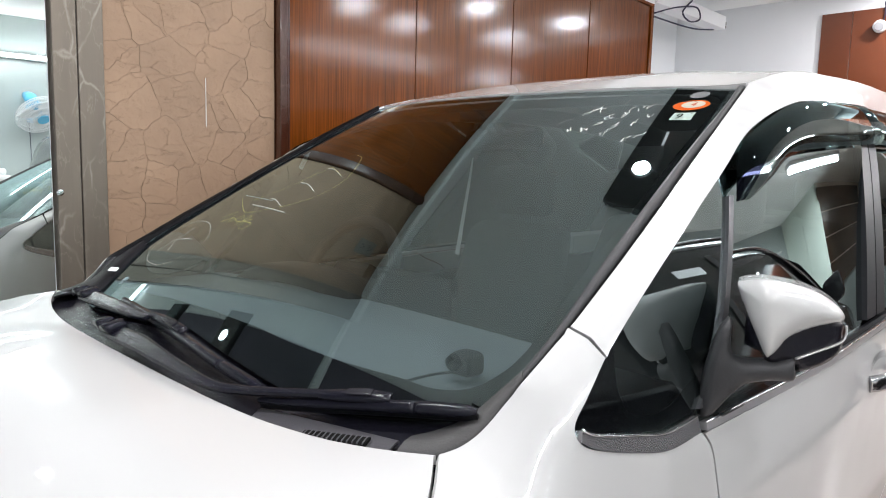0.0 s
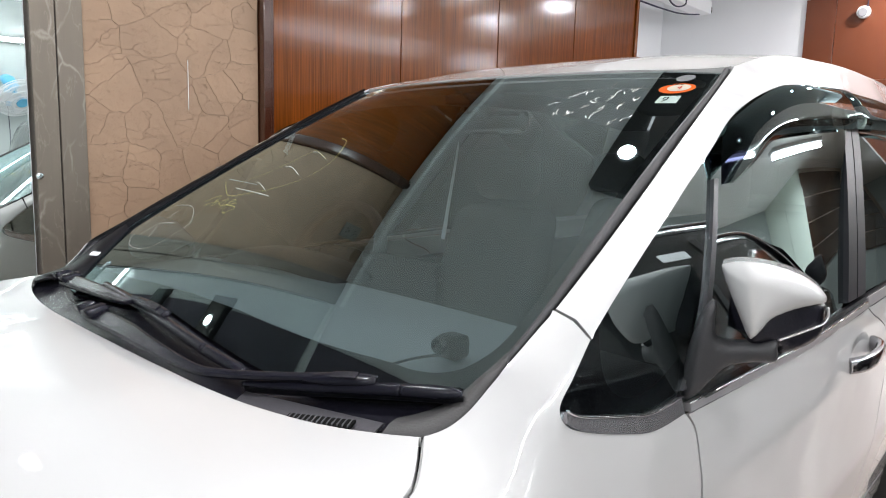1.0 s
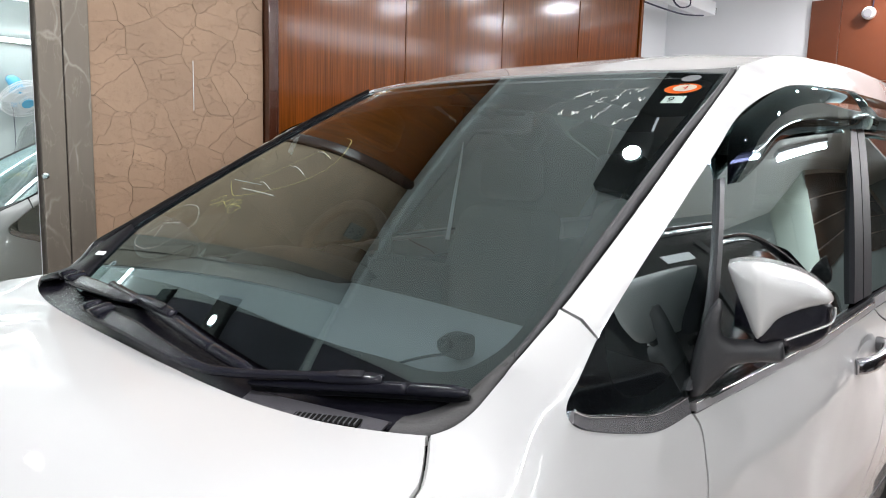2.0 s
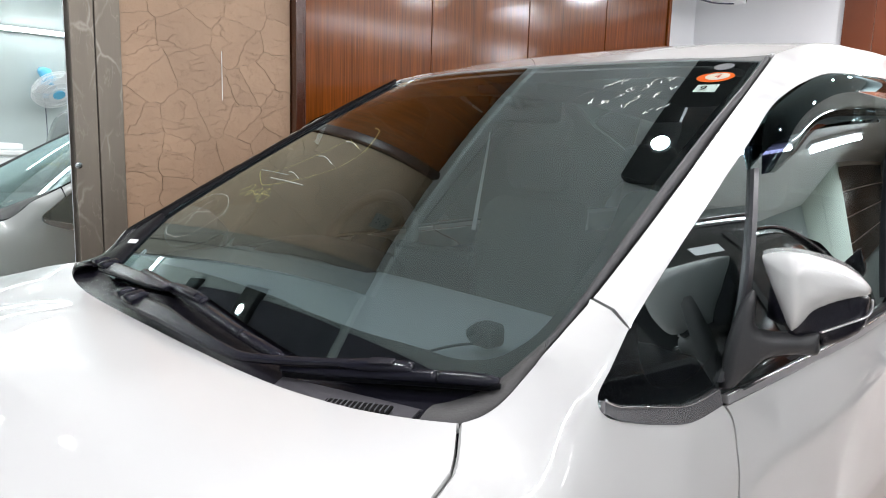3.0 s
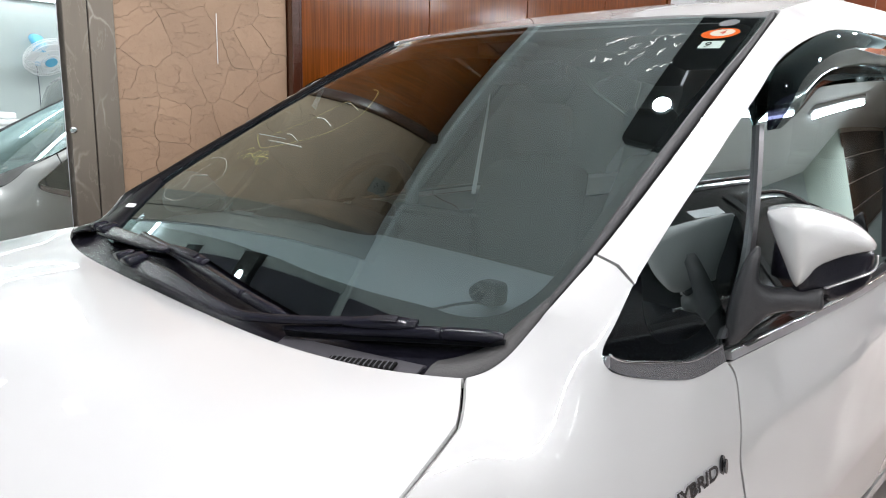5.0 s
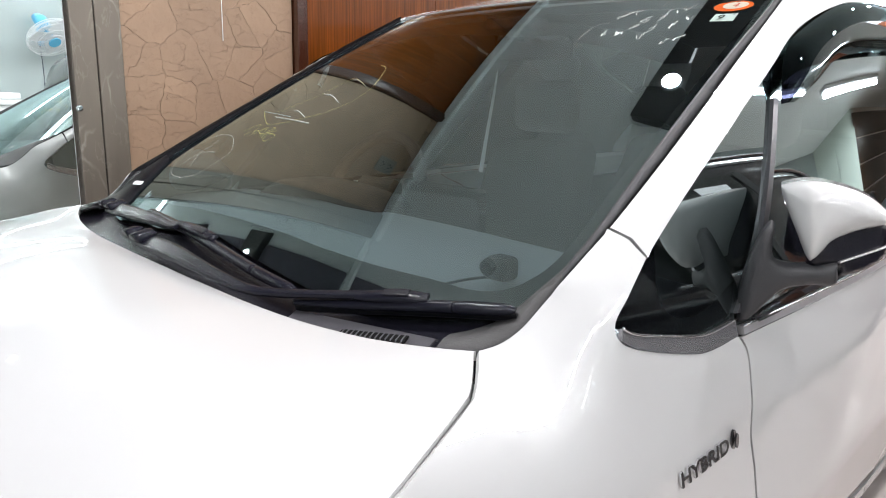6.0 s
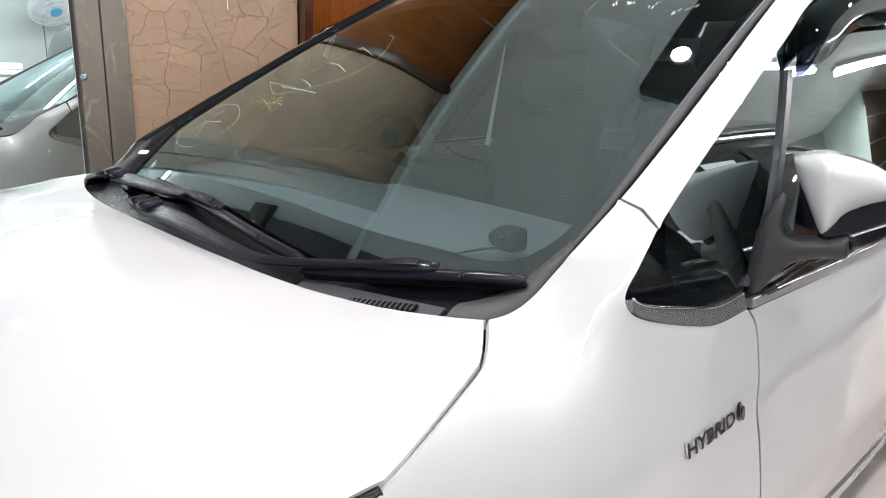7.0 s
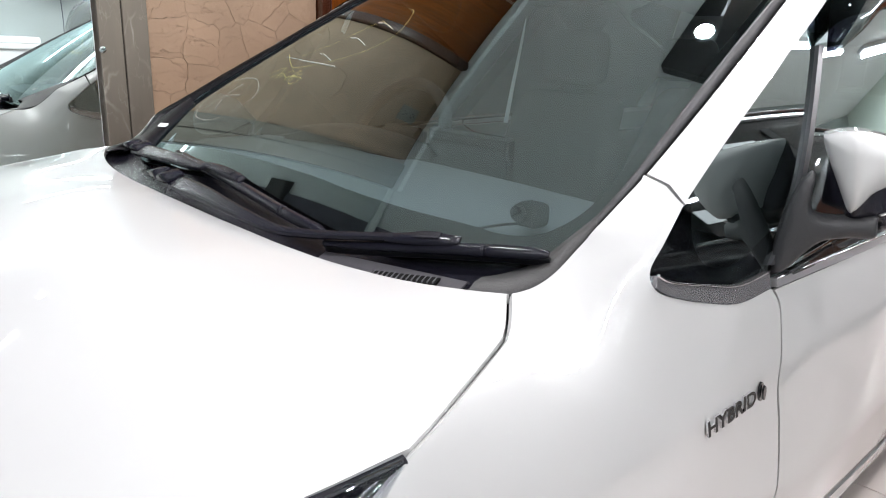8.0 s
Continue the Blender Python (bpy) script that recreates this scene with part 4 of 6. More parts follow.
PILLAR_OUT = [(0.741, 0.225, 1.088), (0.732, 0.318, 1.145), (0.72, 0.452, 1.222), (0.699, 0.675, 1.346)]
FRAME_TOP = [(0.699, 0.675, 1.346), (0.686, 0.8, 1.412), (0.672, 1.014, 1.471), (0.661, 1.235, 1.502), (0.651, 1.725, 1.528), (0.65, 2.2, 1.52), (0.65, 2.75, 1.475)]
QUARTER_SILL = [(0.748, 0.174, 1.045), (0.751, 0.147, 1.022), (0.757, 0.148, 1.003), (0.763, 0.178, 0.987), (0.775, 0.259, 0.964), (0.784, 0.332, 0.951), (0.789, 0.416, 0.957)]
DOOR_FRONT = [(0.791, 0.424, 0.95), (0.797, 0.446, 0.921), (0.805, 0.458, 0.86), (0.810, 0.478, 0.785), (0.806, 0.522, 0.70), (0.80, 0.565, 0.60), (0.79, 0.59, 0.50), (0.785, 0.60, 0.33)]
ROOF_DITCH = [(0.597, 0.99, 1.523), (0.604, 1.2, 1.57), (0.598, 1.55, 1.600), (0.59, 2.15, 1.62), (0.575, 2.95, 1.585)]

ALPHA = radians(35)
CA, SA = math.cos(ALPHA), math.sin(ALPHA)


def flat(p):
    return (p[1], -p[0] * SA + p[2] * CA)


def dense(pts, n=4):
    return [tuple(p) for p in spline(pts, n)]


ctrl = dense(GAP, 2) + dense(SHOULDER, 3)[1:-1] + dense(PILLAR_IN, 5) + dense(PILLAR_OUT, 6) + dense(FRAME_TOP[:5], 5)[1:] + dense(QUARTER_SILL, 2) + dense(DOOR_FRONT[:4], 2) + dense(ROOF_DITCH, 3)[1:]
# halfway across the pillar, slightly proud
for k in range(16):
    p, q = along(dense(PILLAR_IN), k / 15), along(dense(PILLAR_OUT + FRAME_TOP[1:3]), k / 15)
    ctrl.append(tuple(p.lerp(q, 0.5) + Vector((0.009, -0.003, 0.007))))
ctrl += [(side_x(y, z), y, z) for y in np.arange(0.52, 3.05, 0.15) for z in np.arange(0.22, 0.93, 0.045)]
ctrl += [(side_x(y, z), y, z) for y in (0.75, 1.0, 1.4, 1.8, 2.2, 2.7, 3.0) for z in (1.0, 1.12, 1.26)]
ctrl += [(side_x(y, z), y, z) for y in (1.1, 1.4, 1.8, 2.2, 2.7, 3.0) for z in (1.38, 1.46)]
ctrl += [(side_x(y, z), y, z) for y, z in ((0.35, 1.06), (0.5, 1.12), (0.62, 1.2), (0.85, 1.36))]
ctrl += [(0.782, 0.2, 0.88), (0.80, 0.3, 0.78), (0.808, 0.15, 0.72), (0.775, 0.0, 0.9), (0.805, -0.05, 0.78), (0.79, -0.2, 0.88), (0.815, -0.25, 0.76), (0.79, 0.3, 0.3), (0.76, -0.62, 0.3)]
ctrl += [(0.79, -0.4, 0.80), (0.812, -0.42, 0.7), (0.77, -0.42, 0.86), (0.70, -0.62, 0.80), (0.735, -0.62, 0.66), (0.755, -0.62, 0.5), (0.80, 0.0, 0.35)]
skin = thin_plate([flat(p) for p in ctrl], [p[0] * CA + p[2] * SA for p in ctrl], 3e-4)


def fold(q):
    """How far the side falls in below the soft crease along the doors, and again where it tucks under."""
    z = (q[:, 1] + 0.815 * SA) / CA
    under = 0.009 * np.logaddexp(0, np.clip((0.555 - z) / 0.009, -60, 60))
    d = (0.826 + 0.02 * q[:, 0]) - z
    dip = 0.006 * np.logaddexp(0, np.clip(d / 0.006, -60, 60))
    return (0.13 * 0.16 * np.tanh(dip / 0.16) + 0.22 * np.minimum(under, 0.4)) * np.clip((q[:, 0] + 0.35) / 0.35, 0, 1)


def on_skin(off=0.0):
    def lift(q):
        h = skin(q) + off - fold(q)
        return np.c_[h * CA - q[:, 1] * SA, q[:, 0], h * SA + q[:, 1] * CA]
    return lift


def skin_line(pts, off=0.0, n=6, smooth=True):
    q = np.array([flat(p) for p in (spline(pts, n) if smooth else pts)])
    return [tuple(p) for p in on_skin(off)(q)]


def even_x(y, z, twist):
    """The even, slightly twisted curve of the door glass."""
    return -0.302 * (z - 0.95) + 0.7926 + 0.081 * (y - 0.45) - 0.0755 * (y - 0.45) * (y - 0.9) + twist * (y - 0.95) * (z - 1.2)


def on_side(off=0.0, twist=0.0):
    def lift(q):
        return np.c_[[(even_x(y, z, twist) if twist else side_x(y, z)) + off for y, z in q], q]
    return lift


def panel(name, outline, material, off=0.0, step=0.025, shrink=0.0022, thick=0.006, label="", both=True, parent=None, plain=False, twist=0.0):
    """A pressed panel of the car's left side, and its twin on the right; plain ones follow the even curve of the glass."""
    q = [(p[1], p[2]) if plain else flat(p) for p in outline]
    keep = [q[0]]
    for p in q[1:]:
        if math.dist(p, keep[-1]) > 0.002:
            keep.append(p)
    if math.dist(keep[0], keep[-1]) < 0.002:
        keep.pop()
    obs = []
    for k in range(2 if both else 1):
        bm = toward(sheet(inset(keep, shrink), step, on_side(off, twist) if plain else on_skin(off)), (1, 0, 0.2))
        if k:
            flip(bm)
        obs.append(thicken(part(name, bm, material, parent or car, label, True), thick))
    return obs


S = spline
arch = [(0.8, -0.12 + 0.365 * math.cos(a), 0.31 + 0.365 * math.sin(a)) for a in np.linspace(0, math.pi, 15)]
fender = S(GAP[::-1], 5) + S(SHOULDER, 5)[1:] + [(0.713, 0.222, 1.108)] + [(0.741, 0.225, 1.088)] + S(QUARTER_SILL, 5) + S(DOOR_FRONT, 5) + [(0.8, 0.60, 0.25), (0.8, 0.246, 0.25)] + arch
fender += [(0.78, -0.52, 0.36), (0.775, -0.50, 0.66), (0.785, -0.42, 0.80), (0.775, -0.30, 0.915)]
panel("fender", fender, PAINT, step=0.02, shrink=0.0022)

pillar = S(PILLAR_IN, 5) + S(ROOF_DITCH, 5) + [(0.64, 2.95, 1.50)] + S(FRAME_TOP[::-1], 5) + S(PILLAR_OUT[::-1], 5)[1:] + [(0.713, 0.222, 1.108)]
panel("pillar", pillar, PAINT, step=0.022)

BELT = [(0.791, 0.424, 0.95), (0.816, 0.76, 0.962), (0.822, 1.2, 0.97), (0.824, 1.6, 0.978), (0.82, 2.2, 0.985), (0.78, 2.8, 0.99)]
REAR_GAP = [(0.82, 1.385, 0.974), (0.825, 1.44, 0.947), (0.83, 1.545, 0.90), (0.833, 1.60, 0.81), (0.83, 1.635, 0.68), (0.82, 1.625, 0.5), (0.79, 1.58, 0.3)]
door = S(DOOR_FRONT[::-1], 5) + [p for p in S(BELT, 6) if p[1] < 1.37] + S(REAR_GAP, 5)
panel("door", door, PAINT, step=0.03)
rear_door = S(REAR_GAP[::-1], 5) + [p for p in S(BELT, 6) if 1.41 < p[1] < 2.5] + [(0.81, 2.5, 0.985), (0.83, 2.5, 0.7), (0.82, 2.32, 0.66), (0.81, 2.22, 0.55), (0.8, 2.18, 0.3)]
panel("rear_door", rear_door, PAINT, step=0.04)
rear_arch = [(0.8, 2.6 + 0.365 * math.cos(a), 0.31 + 0.365 * math.sin(a)) for a in np.linspace(0.1, math.pi - 0.35, 12)]
quarter = [(0.81, 2.5, 0.985), (0.78, 2.8, 0.99), (0.76, 3.02, 1.0), (0.76, 3.06, 0.8), (0.75, 3.05, 0.3)] + rear_arch + [(0.82, 2.32, 0.66), (0.83, 2.5, 0.7)]
panel("rear_quarter", quarter, PAINT, step=0.04)
panel("sill", [(0.8, 0.25, 0.25), (0.8, 0.60, 0.25), (0.8, 0.60, 0.325), (0.82, 1.5, 0.295), (0.8, 2.18, 0.295), (0.8, 2.23, 0.2), (0.8, 0.25, 0.17)], PAINT, step=0.05)


def strip(pts, w, off, lower=True):
    """An outline along a line on the skin, w wide below (or above) it."""
    up = [tuple(p) for p in spline(pts, 5)]
    low = [(p[0], p[1], p[2] + (-w if lower else w)) for p in up]
    return up + low[::-1]


# chrome lines under the glass
panel("quarter_trim", S([(0.758, 0.150, 1.016), (0.764, 0.18, 1.002), (0.776, 0.257, 0.985), (0.784, 0.332, 0.972), (0.79, 0.412, 0.978)], 5) + S([(0.789, 0.414, 0.9535), (0.784, 0.332, 0.948), (0.776, 0.257, 0.962), (0.764, 0.178, 0.9855), (0.757, 0.146, 1.002)], 5), TRIM_CHROME, off=0.004, step=0.012, shrink=0.0005, thick=0.01, label="dark chrome window trim", plain=True)
panel("belt_trim", strip([(0.79, 0.430, 0.965), (0.816, 0.76, 0.976), (0.822, 1.2, 0.986), (0.824, 1.375, 0.991)], 0.012, 0), DARK_CHROME, off=0.005, step=0.012, shrink=0.0, thick=0.012, label="dark chrome window trim", plain=True)
panel("belt_trim", strip([(0.824, 1.385, 1.001), (0.82, 2.2, 1.01), (0.79, 2.75, 1.012)], 0.022, 0), DARK_CHROME, off=0.005, step=0.015, shrink=0.0, thick=0.012, label="dark chrome window trim", plain=True)
panel("belt_seal", strip([(0.79, 0.50, 0.981), (0.816, 0.76, 0.989), (0.822, 1.2, 0.999), (0.824, 1.49, 1.006), (0.82, 2.2, 1.022)], 0.008, 0), RUBBER, off=0.001, step=0.012, shrink=0.0, thick=0.012, plain=True)

# side glass
DIVIDE = [(0.701, 0.664, 1.336), (0.762, 0.536, 1.103), (0.787, 0.424, 0.985)]
quarter_glass = S(QUARTER_SILL[:3], 4) + S([(0.764, 0.18, 1.0), (0.776, 0.257, 0.983), (0.784, 0.332, 0.97), (0.787, 0.412, 0.978)], 4) + S(DIVIDE[::-1], 5) + S(PILLAR_OUT[::-1], 5) + [(0.75, 0.19, 1.068)]
panel("quarter_window", quarter_glass, QUARTER_GLASS, off=-0.004, step=0.03, shrink=0.0, thick=0.003, plain=True)
border = [(0.147, 1.022), (0.174, 1.045), (0.19, 1.068), (0.225, 1.09), (0.262, 1.112)] + [tuple(p) for p in spline([(0.257, 1.08), (0.252, 1.045), (0.26, 1.02), (0.28, 1.003), (0.305, 0.9965), (0.33, 0.995), (0.36, 0.998), (0.39, 1.006), (0.415, 1.016), (0.445, 1.026)], 4)] + [(0.426, 0.985), (0.412, 0.978), (0.332, 0.97), (0.257, 0.983), (0.18, 1.0), (0.15, 1.004)]
panel("glass_border", [(0.76, y, z) for y, z in border], GLOSS_BLACK, off=-0.009, step=0.03, shrink=0.0, thick=0.001, plain=True, label="black printed border of the quarter glass")
for s in (1, -1):
    for name, pts in (("quarter_bead", [(0.150, 1.017), (0.18, 1.003), (0.257, 0.986), (0.332, 0.973), (0.412, 0.979)]), ("belt_bead", [(0.430, 0.966), (0.76, 0.977), (1.2, 0.987), (1.375, 0.992)])):
        bm = sweep([(s * (side_x(y, z) + 0.005), y, z) for y, z in spline(pts, 6)], 0.003, 0.003, (0, 0, 1), round_=0.5)
        part(name, bm, CHROME, car, "bright chrome bead", True)
post = [p for p in S(DIVIDE, 8) if p[2] < 1.315]
panel("divider", [(p[0], p[1] - 0.004, p[2]) for p in post] + [(p[0], p[1] + 0.012, p[2]) for p in post[::-1]], DIVIDER, off=0.003, step=0.01, shrink=0.0, thick=0.02, plain=True)
B_FRONT = [(0.67, 1.56, 1.515), (0.695, 1.53, 1.41), (0.765, 1.37, 1.2), (0.812, 1.22, 1.01)]
door_glass = [(p[0], p[1] + 0.018, p[2]) for p in S(DIVIDE[::-1], 5)] + S(FRAME_TOP[:4], 5)[:-1] + [(0.661, 1.3, 1.505)] + S(B_FRONT, 5) + [(0.822, 1.15, 0.982), (0.816, 0.76, 0.972), (0.79, 0.47, 0.965)]
panel("door_window", door_glass, SIDE_GLASS, off=-0.006, step=0.04, shrink=0.0, thick=0.003, plain=True, twist=0.13)
panel("door_post", [(p[0], p[1] - 0.004, p[2]) for p in S(B_FRONT, 5)] + [(p[0], p[1] + 0.075, p[2]) for p in S(B_FRONT[::-1], 5)], RUBBER, off=0.001, step=0.02, shrink=0.0, thick=0.02, plain=True)
panel("rear_door_post", [(p[0], p[1] + 0.083, p[2]) for p in S(B_FRONT, 5)] + [(p[0], p[1] + 0.16, p[2]) for p in S(B_FRONT[::-1], 5)], RUBBER, off=0.001, step=0.02, shrink=0.0, thick=0.02, plain=True)
rear_glass = [(p[0], p[1] + 0.155, p[2]) for p in S(B_FRONT[::-1], 5)] + [(0.65, 2.2, 1.515), (0.65, 2.66, 1.48), (0.78, 2.72, 1.01), (0.82, 2.2, 1.01)]
panel("rear_window", rear_glass, SIDE_GLASS, off=-0.006, step=0.05, shrink=0.0, thick=0.003, plain=True)
panel("rear_pillar", [(0.65, 2.665, 1.475), (0.65, 2.75, 1.475), (0.64, 3.02, 1.50), (0.68, 3.08, 1.4), (0.76, 3.10, 1.0), (0.78, 2.8, 1.0), (0.78, 2.725, 1.01)], PAINT, step=0.04)

# smoked rain visors over the side glass
VIS_OUT = [(0.718, 0.650, 1.281), (0.694, 0.703, 1.365), (0.686, 0.80, 1.413), (0.672, 1.014, 1.473), (0.661, 1.235, 1.503), (0.655, 1.52, 1.518)]
VIS_IN = [(0.72, 0.678, 1.284), (0.712, 0.774, 1.328), (0.709, 0.895, 1.368), (0.702, 1.126, 1.391), (0.694, 1.54, 1.415)]
def visor(outer, inner):
    """A smoked visor that stands off the window frame: a curved strip."""
    obs = []
    for k in range(2):
        a = [Vector((side_x(p[1], p[2]) + 0.006, p[1], p[2])) for p in spline(outer, 8)]
        b = [Vector((side_x(p[1], p[2]) + 0.014, p[1], p[2])) for p in spline(inner, 10)]
        n, rows = 44, []
        for i in range(n):
            f = i / (n - 1)
            pa, pb = along(a, f), along(b, f)
            row = []
            for j in range(9):
                t = j / 8
                v = pa.lerp(pb, t) + Vector((0.020, -0.002, 0.010)) * (4 * t * (1 - t)) ** 0.6 * min(1.0, 0.15 + 6 * f) + Vector((0.012, 0, 0)) * t * min(1.0, 5 * f)
                row.append(v)
            rows.append(row)
        for name, j0, j1, material, label in (("rain_visor", 0, 4, VISOR_TINT, "black smoked acrylic rain visor over the window"), ("visor_lip", 4, 8, VISOR_CLEAR, "clearer lower band of the visor")):
            bm = bmesh.new()
            grid = [[bm.verts.new(v) for v in row[j0:j1 + 1]] for row in rows]
            for r, q in zip(grid, grid[1:]):
                for j in range(j1 - j0):
                    bm.faces.new((r[j], r[j + 1], q[j + 1], q[j]))
            bmesh.ops.recalc_face_normals(bm, faces=bm.faces)
            toward(bm, (1, 0, 0))
            if k:
                flip(bm)
            obs.append(part(name, bm, material, car, label, True))
    return obs


visor(VIS_OUT, VIS_IN)
visor([(0.654, 1.535, 1.519), (0.65, 2.0, 1.525), (0.65, 2.55, 1.50)], [(0.694, 1.555, 1.416), (0.69, 2.0, 1.425), (0.69, 2.55, 1.41)])


# bonnet
hood_rear = [(0.66 * u, -0.078 * (1 - abs(u) ** 4.4), 1.0 - 0.0165 * (1 - abs(u) ** 4.0)) for u in np.linspace(-1, 1, 41)]
hood_side = S(GAP, 6)[1:] + S([(0.771, -0.24, 0.947), (0.745, -0.33, 0.925), (0.69, -0.45, 0.885), (0.58, -0.60, 0.82), (0.40, -0.70, 0.775), (0.2, -0.745, 0.755), (0.0, -0.755, 0.75)], 6)[1:]
hood_out = hood_rear[20:] + hood_side
hood_out = [(p[0], p[1]) for p in hood_out] + [(-p[0], p[1]) for p in hood_out[::-1][1:-1]]
hc = [p for p in hood_rear[::4]]
for p in GAP[1:] + [(0.745, -0.33, 0.925), (0.69, -0.45, 0.885), (0.58, -0.60, 0.82), (0.40, -0.70, 0.775), (0.2, -0.745, 0.755), (0.0, -0.755, 0.75)]:
    hc += [p, (-p[0], p[1], p[2])]
for x, y, z in ((0.0, -0.3, 0.965), (0.35, -0.3, 0.96), (0.58, -0.3, 0.948), (0.0, -0.55, 0.885), (0.35, -0.5, 0.90), (0.55, -0.15, 0.982), (0.25, -0.17, 0.982)):
    hc += [(x, y, z), (-x, y, z)] if x else [(x, y, z)]
hood_z = thin_plate([(p[0], p[1]) for p in hc], [p[2] for p in hc], 3e-5)
hood = thicken(part("bonnet", toward(sheet(inset(hood_out, 0.0042), 0.03, lambda q: np.c_[q, hood_z(q)]), (0, 0, 1)), PAINT, car, "", True), 0.012)


# windscreen
BOW = 0.025


def screen_y(x, z):
    v = (z - 1.065) / 0.45
    return 0.158 + 0.827 * v - BOW * 4 * v * (1 - v) - (0.08 + 0.03 * v) * (1 - (x / (0.66 - 0.075 * v)) ** 2)


def on_screen(off=0.0):
    def lift(q):
        x, z = q[:, 0], q[:, 1]
        e = 1e-3
        g = np.c_[(screen_y(x + e, z) - screen_y(x - e, z)) / (2 * e), -np.ones(len(q)), (screen_y(x, z + e) - screen_y(x, z - e)) / (2 * e)]
        g /= np.linalg.norm(g, axis=1, keepdims=True)
        return np.c_[x, screen_y(x, z), z] + g * off
    return lift


def screen_at(x, z, off=0.0):
    return tuple(on_screen(off)(np.array([[x, z]]))[0])


def sym(half):
    """A closed outline from its left half, bottom middle to top middle."""
    return half + [(-x, z) for x, z in half[::-1] if abs(x) > 1e-6]


bottom = [(0.0, 1.026), (0.2, 1.010), (0.336, 0.999), (0.459, 0.994), (0.562, 1.004), (0.64, 1.018)]
edge = [(0.662, 1.04), (0.662, 1.105), (0.648, 1.178), (0.633, 1.262), (0.612, 1.378), (0.597, 1.475), (0.586, 1.508)]
top = [(0.46, 1.516), (0.27, 1.516), (0.11, 1.516), (0.0, 1.516)]
ws = [tuple(p) for p in spline(bottom, 4)] + [tuple(p) for p in spline(edge, 4)] + [tuple(p) for p in spline(top, 4)]
windscreen = part("windscreen", toward(sheet(sym(ws), 0.03, on_screen()), (0, -1, 1)), SCREEN_GLASS, car, "large tinted windscreen with chalk writing", True)
frit_in = [(0.0, 1.054), (0.16, 1.051), (0.247, 1.046), (0.387, 1.040), (0.5, 1.038), (0.56, 1.0355), (0.6, 1.040), (0.625, 1.053), (0.64, 1.085), (0.629, 1.165), (0.615, 1.262), (0.595, 1.378), (0.582, 1.46), (0.56, 1.492), (0.46, 1.502), (0.3, 1.505), (0.0, 1.506)]
fi = [tuple(p) for p in spline(frit_in, 4)]
part("frit_band", toward(sheet(sym(ws), 0.03, on_screen(-0.003), [sym(fi)]), (0, -1, 1)), INK, windscreen, "black printed glass border", True)
# marks and stickers on the glass
def stroke(name, pts, w, material, label="", off=0.0012, n=6):
    """A thin drawn line on the windscreen."""
    q = spline(pts, n) if len(pts) > 2 else [np.array(p, float) for p in pts]
    bm = bmesh.new()
    rows = []
    for i, p in enumerate(q):
        d = q[min(i + 1, len(q) - 1)] - q[max(i - 1, 0)]
        d = d / (np.linalg.norm(d) + 1e-9)
        k = w * (0.5 + 0.5 * abs(noise.noise((p[0] * 90, p[1] * 90, 0))))
        s = np.array([-d[1], d[0] * 0.6]) * k
        rows.append([bm.verts.new(screen_at(*(p + s), off)), bm.verts.new(screen_at(*(p - s), off))])
    for r, t in zip(rows, rows[1:]):
        bm.faces.new((r[0], r[1], t[1], t[0]))
    bmesh.ops.recalc_face_normals(bm, faces=bm.faces)
    return part(name, toward(bm, (0, -1, 1)), material, windscreen, label)


stroke("chalk_ring", [(-0.40, 1.082), (-0.49, 1.083), (-0.56, 1.103), (-0.585, 1.135), (-0.55, 1.165), (-0.44, 1.171), (-0.335, 1.146), (-0.33, 1.118), (-0.355, 1.092), (-0.41, 1.081)], 0.0005, CHALK, "hand-drawn chalk ring")
for a in ([(-0.506, 1.100), (-0.495, 1.128), (-0.483, 1.158)], [(-0.436, 1.103), (-0.465, 1.117), (-0.487, 1.128), (-0.445, 1.134), (-0.407, 1.137)]):
    stroke("chalk_letter", a, 0.0009, CHALK, "chalk letter strokes", n=3)
for a in ([(-0.414, 1.185), (-0.373, 1.202), (-0.355, 1.190), (-0.340, 1.177)], [(-0.339, 1.181), (-0.314, 1.198), (-0.30, 1.19), (-0.294, 1.178)],
          [(-0.273, 1.177), (-0.285, 1.197), (-0.27, 1.198), (-0.283, 1.188), (-0.231, 1.186), (-0.235, 1.175), (-0.253, 1.173), (-0.266, 1.183)], [(-0.385, 1.178), (-0.345, 1.190), (-0.30, 1.184), (-0.25, 1.194)]):
    stroke("chalk_mark", a, 0.0007, YCHALK, "yellow chalk scrawl")
stroke("chalk_loop", [(-0.468, 1.231), (-0.385, 1.213), (-0.317, 1.205), (-0.195, 1.227), (-0.120, 1.255), (-0.105, 1.293), (-0.159, 1.340), (-0.203, 1.350)], 0.0005, YCHALK, "yellow chalk loop")
stroke("chalk_loop", [(-0.383, 1.230), (-0.30, 1.266), (-0.245, 1.315), (-0.206, 1.313), (-0.141, 1.299)], 0.0005, YCHALK, "yellow chalk loop")
for a, w in (([(-0.352, 1.221), (-0.26, 1.219), (-0.160, 1.215)], 0.0009), ([(-0.304, 1.238), (-0.274, 1.237), (-0.211, 1.226)], 0.0008), ([(-0.273, 1.278), (-0.229, 1.276), (-0.161, 1.262)], 0.0008), ([(-0.245, 1.315), (-0.206, 1.313), (-0.141, 1.299)], 0.0008)):
    stroke("chalk_mark", a, w, CHALK, "pale chalk tick")
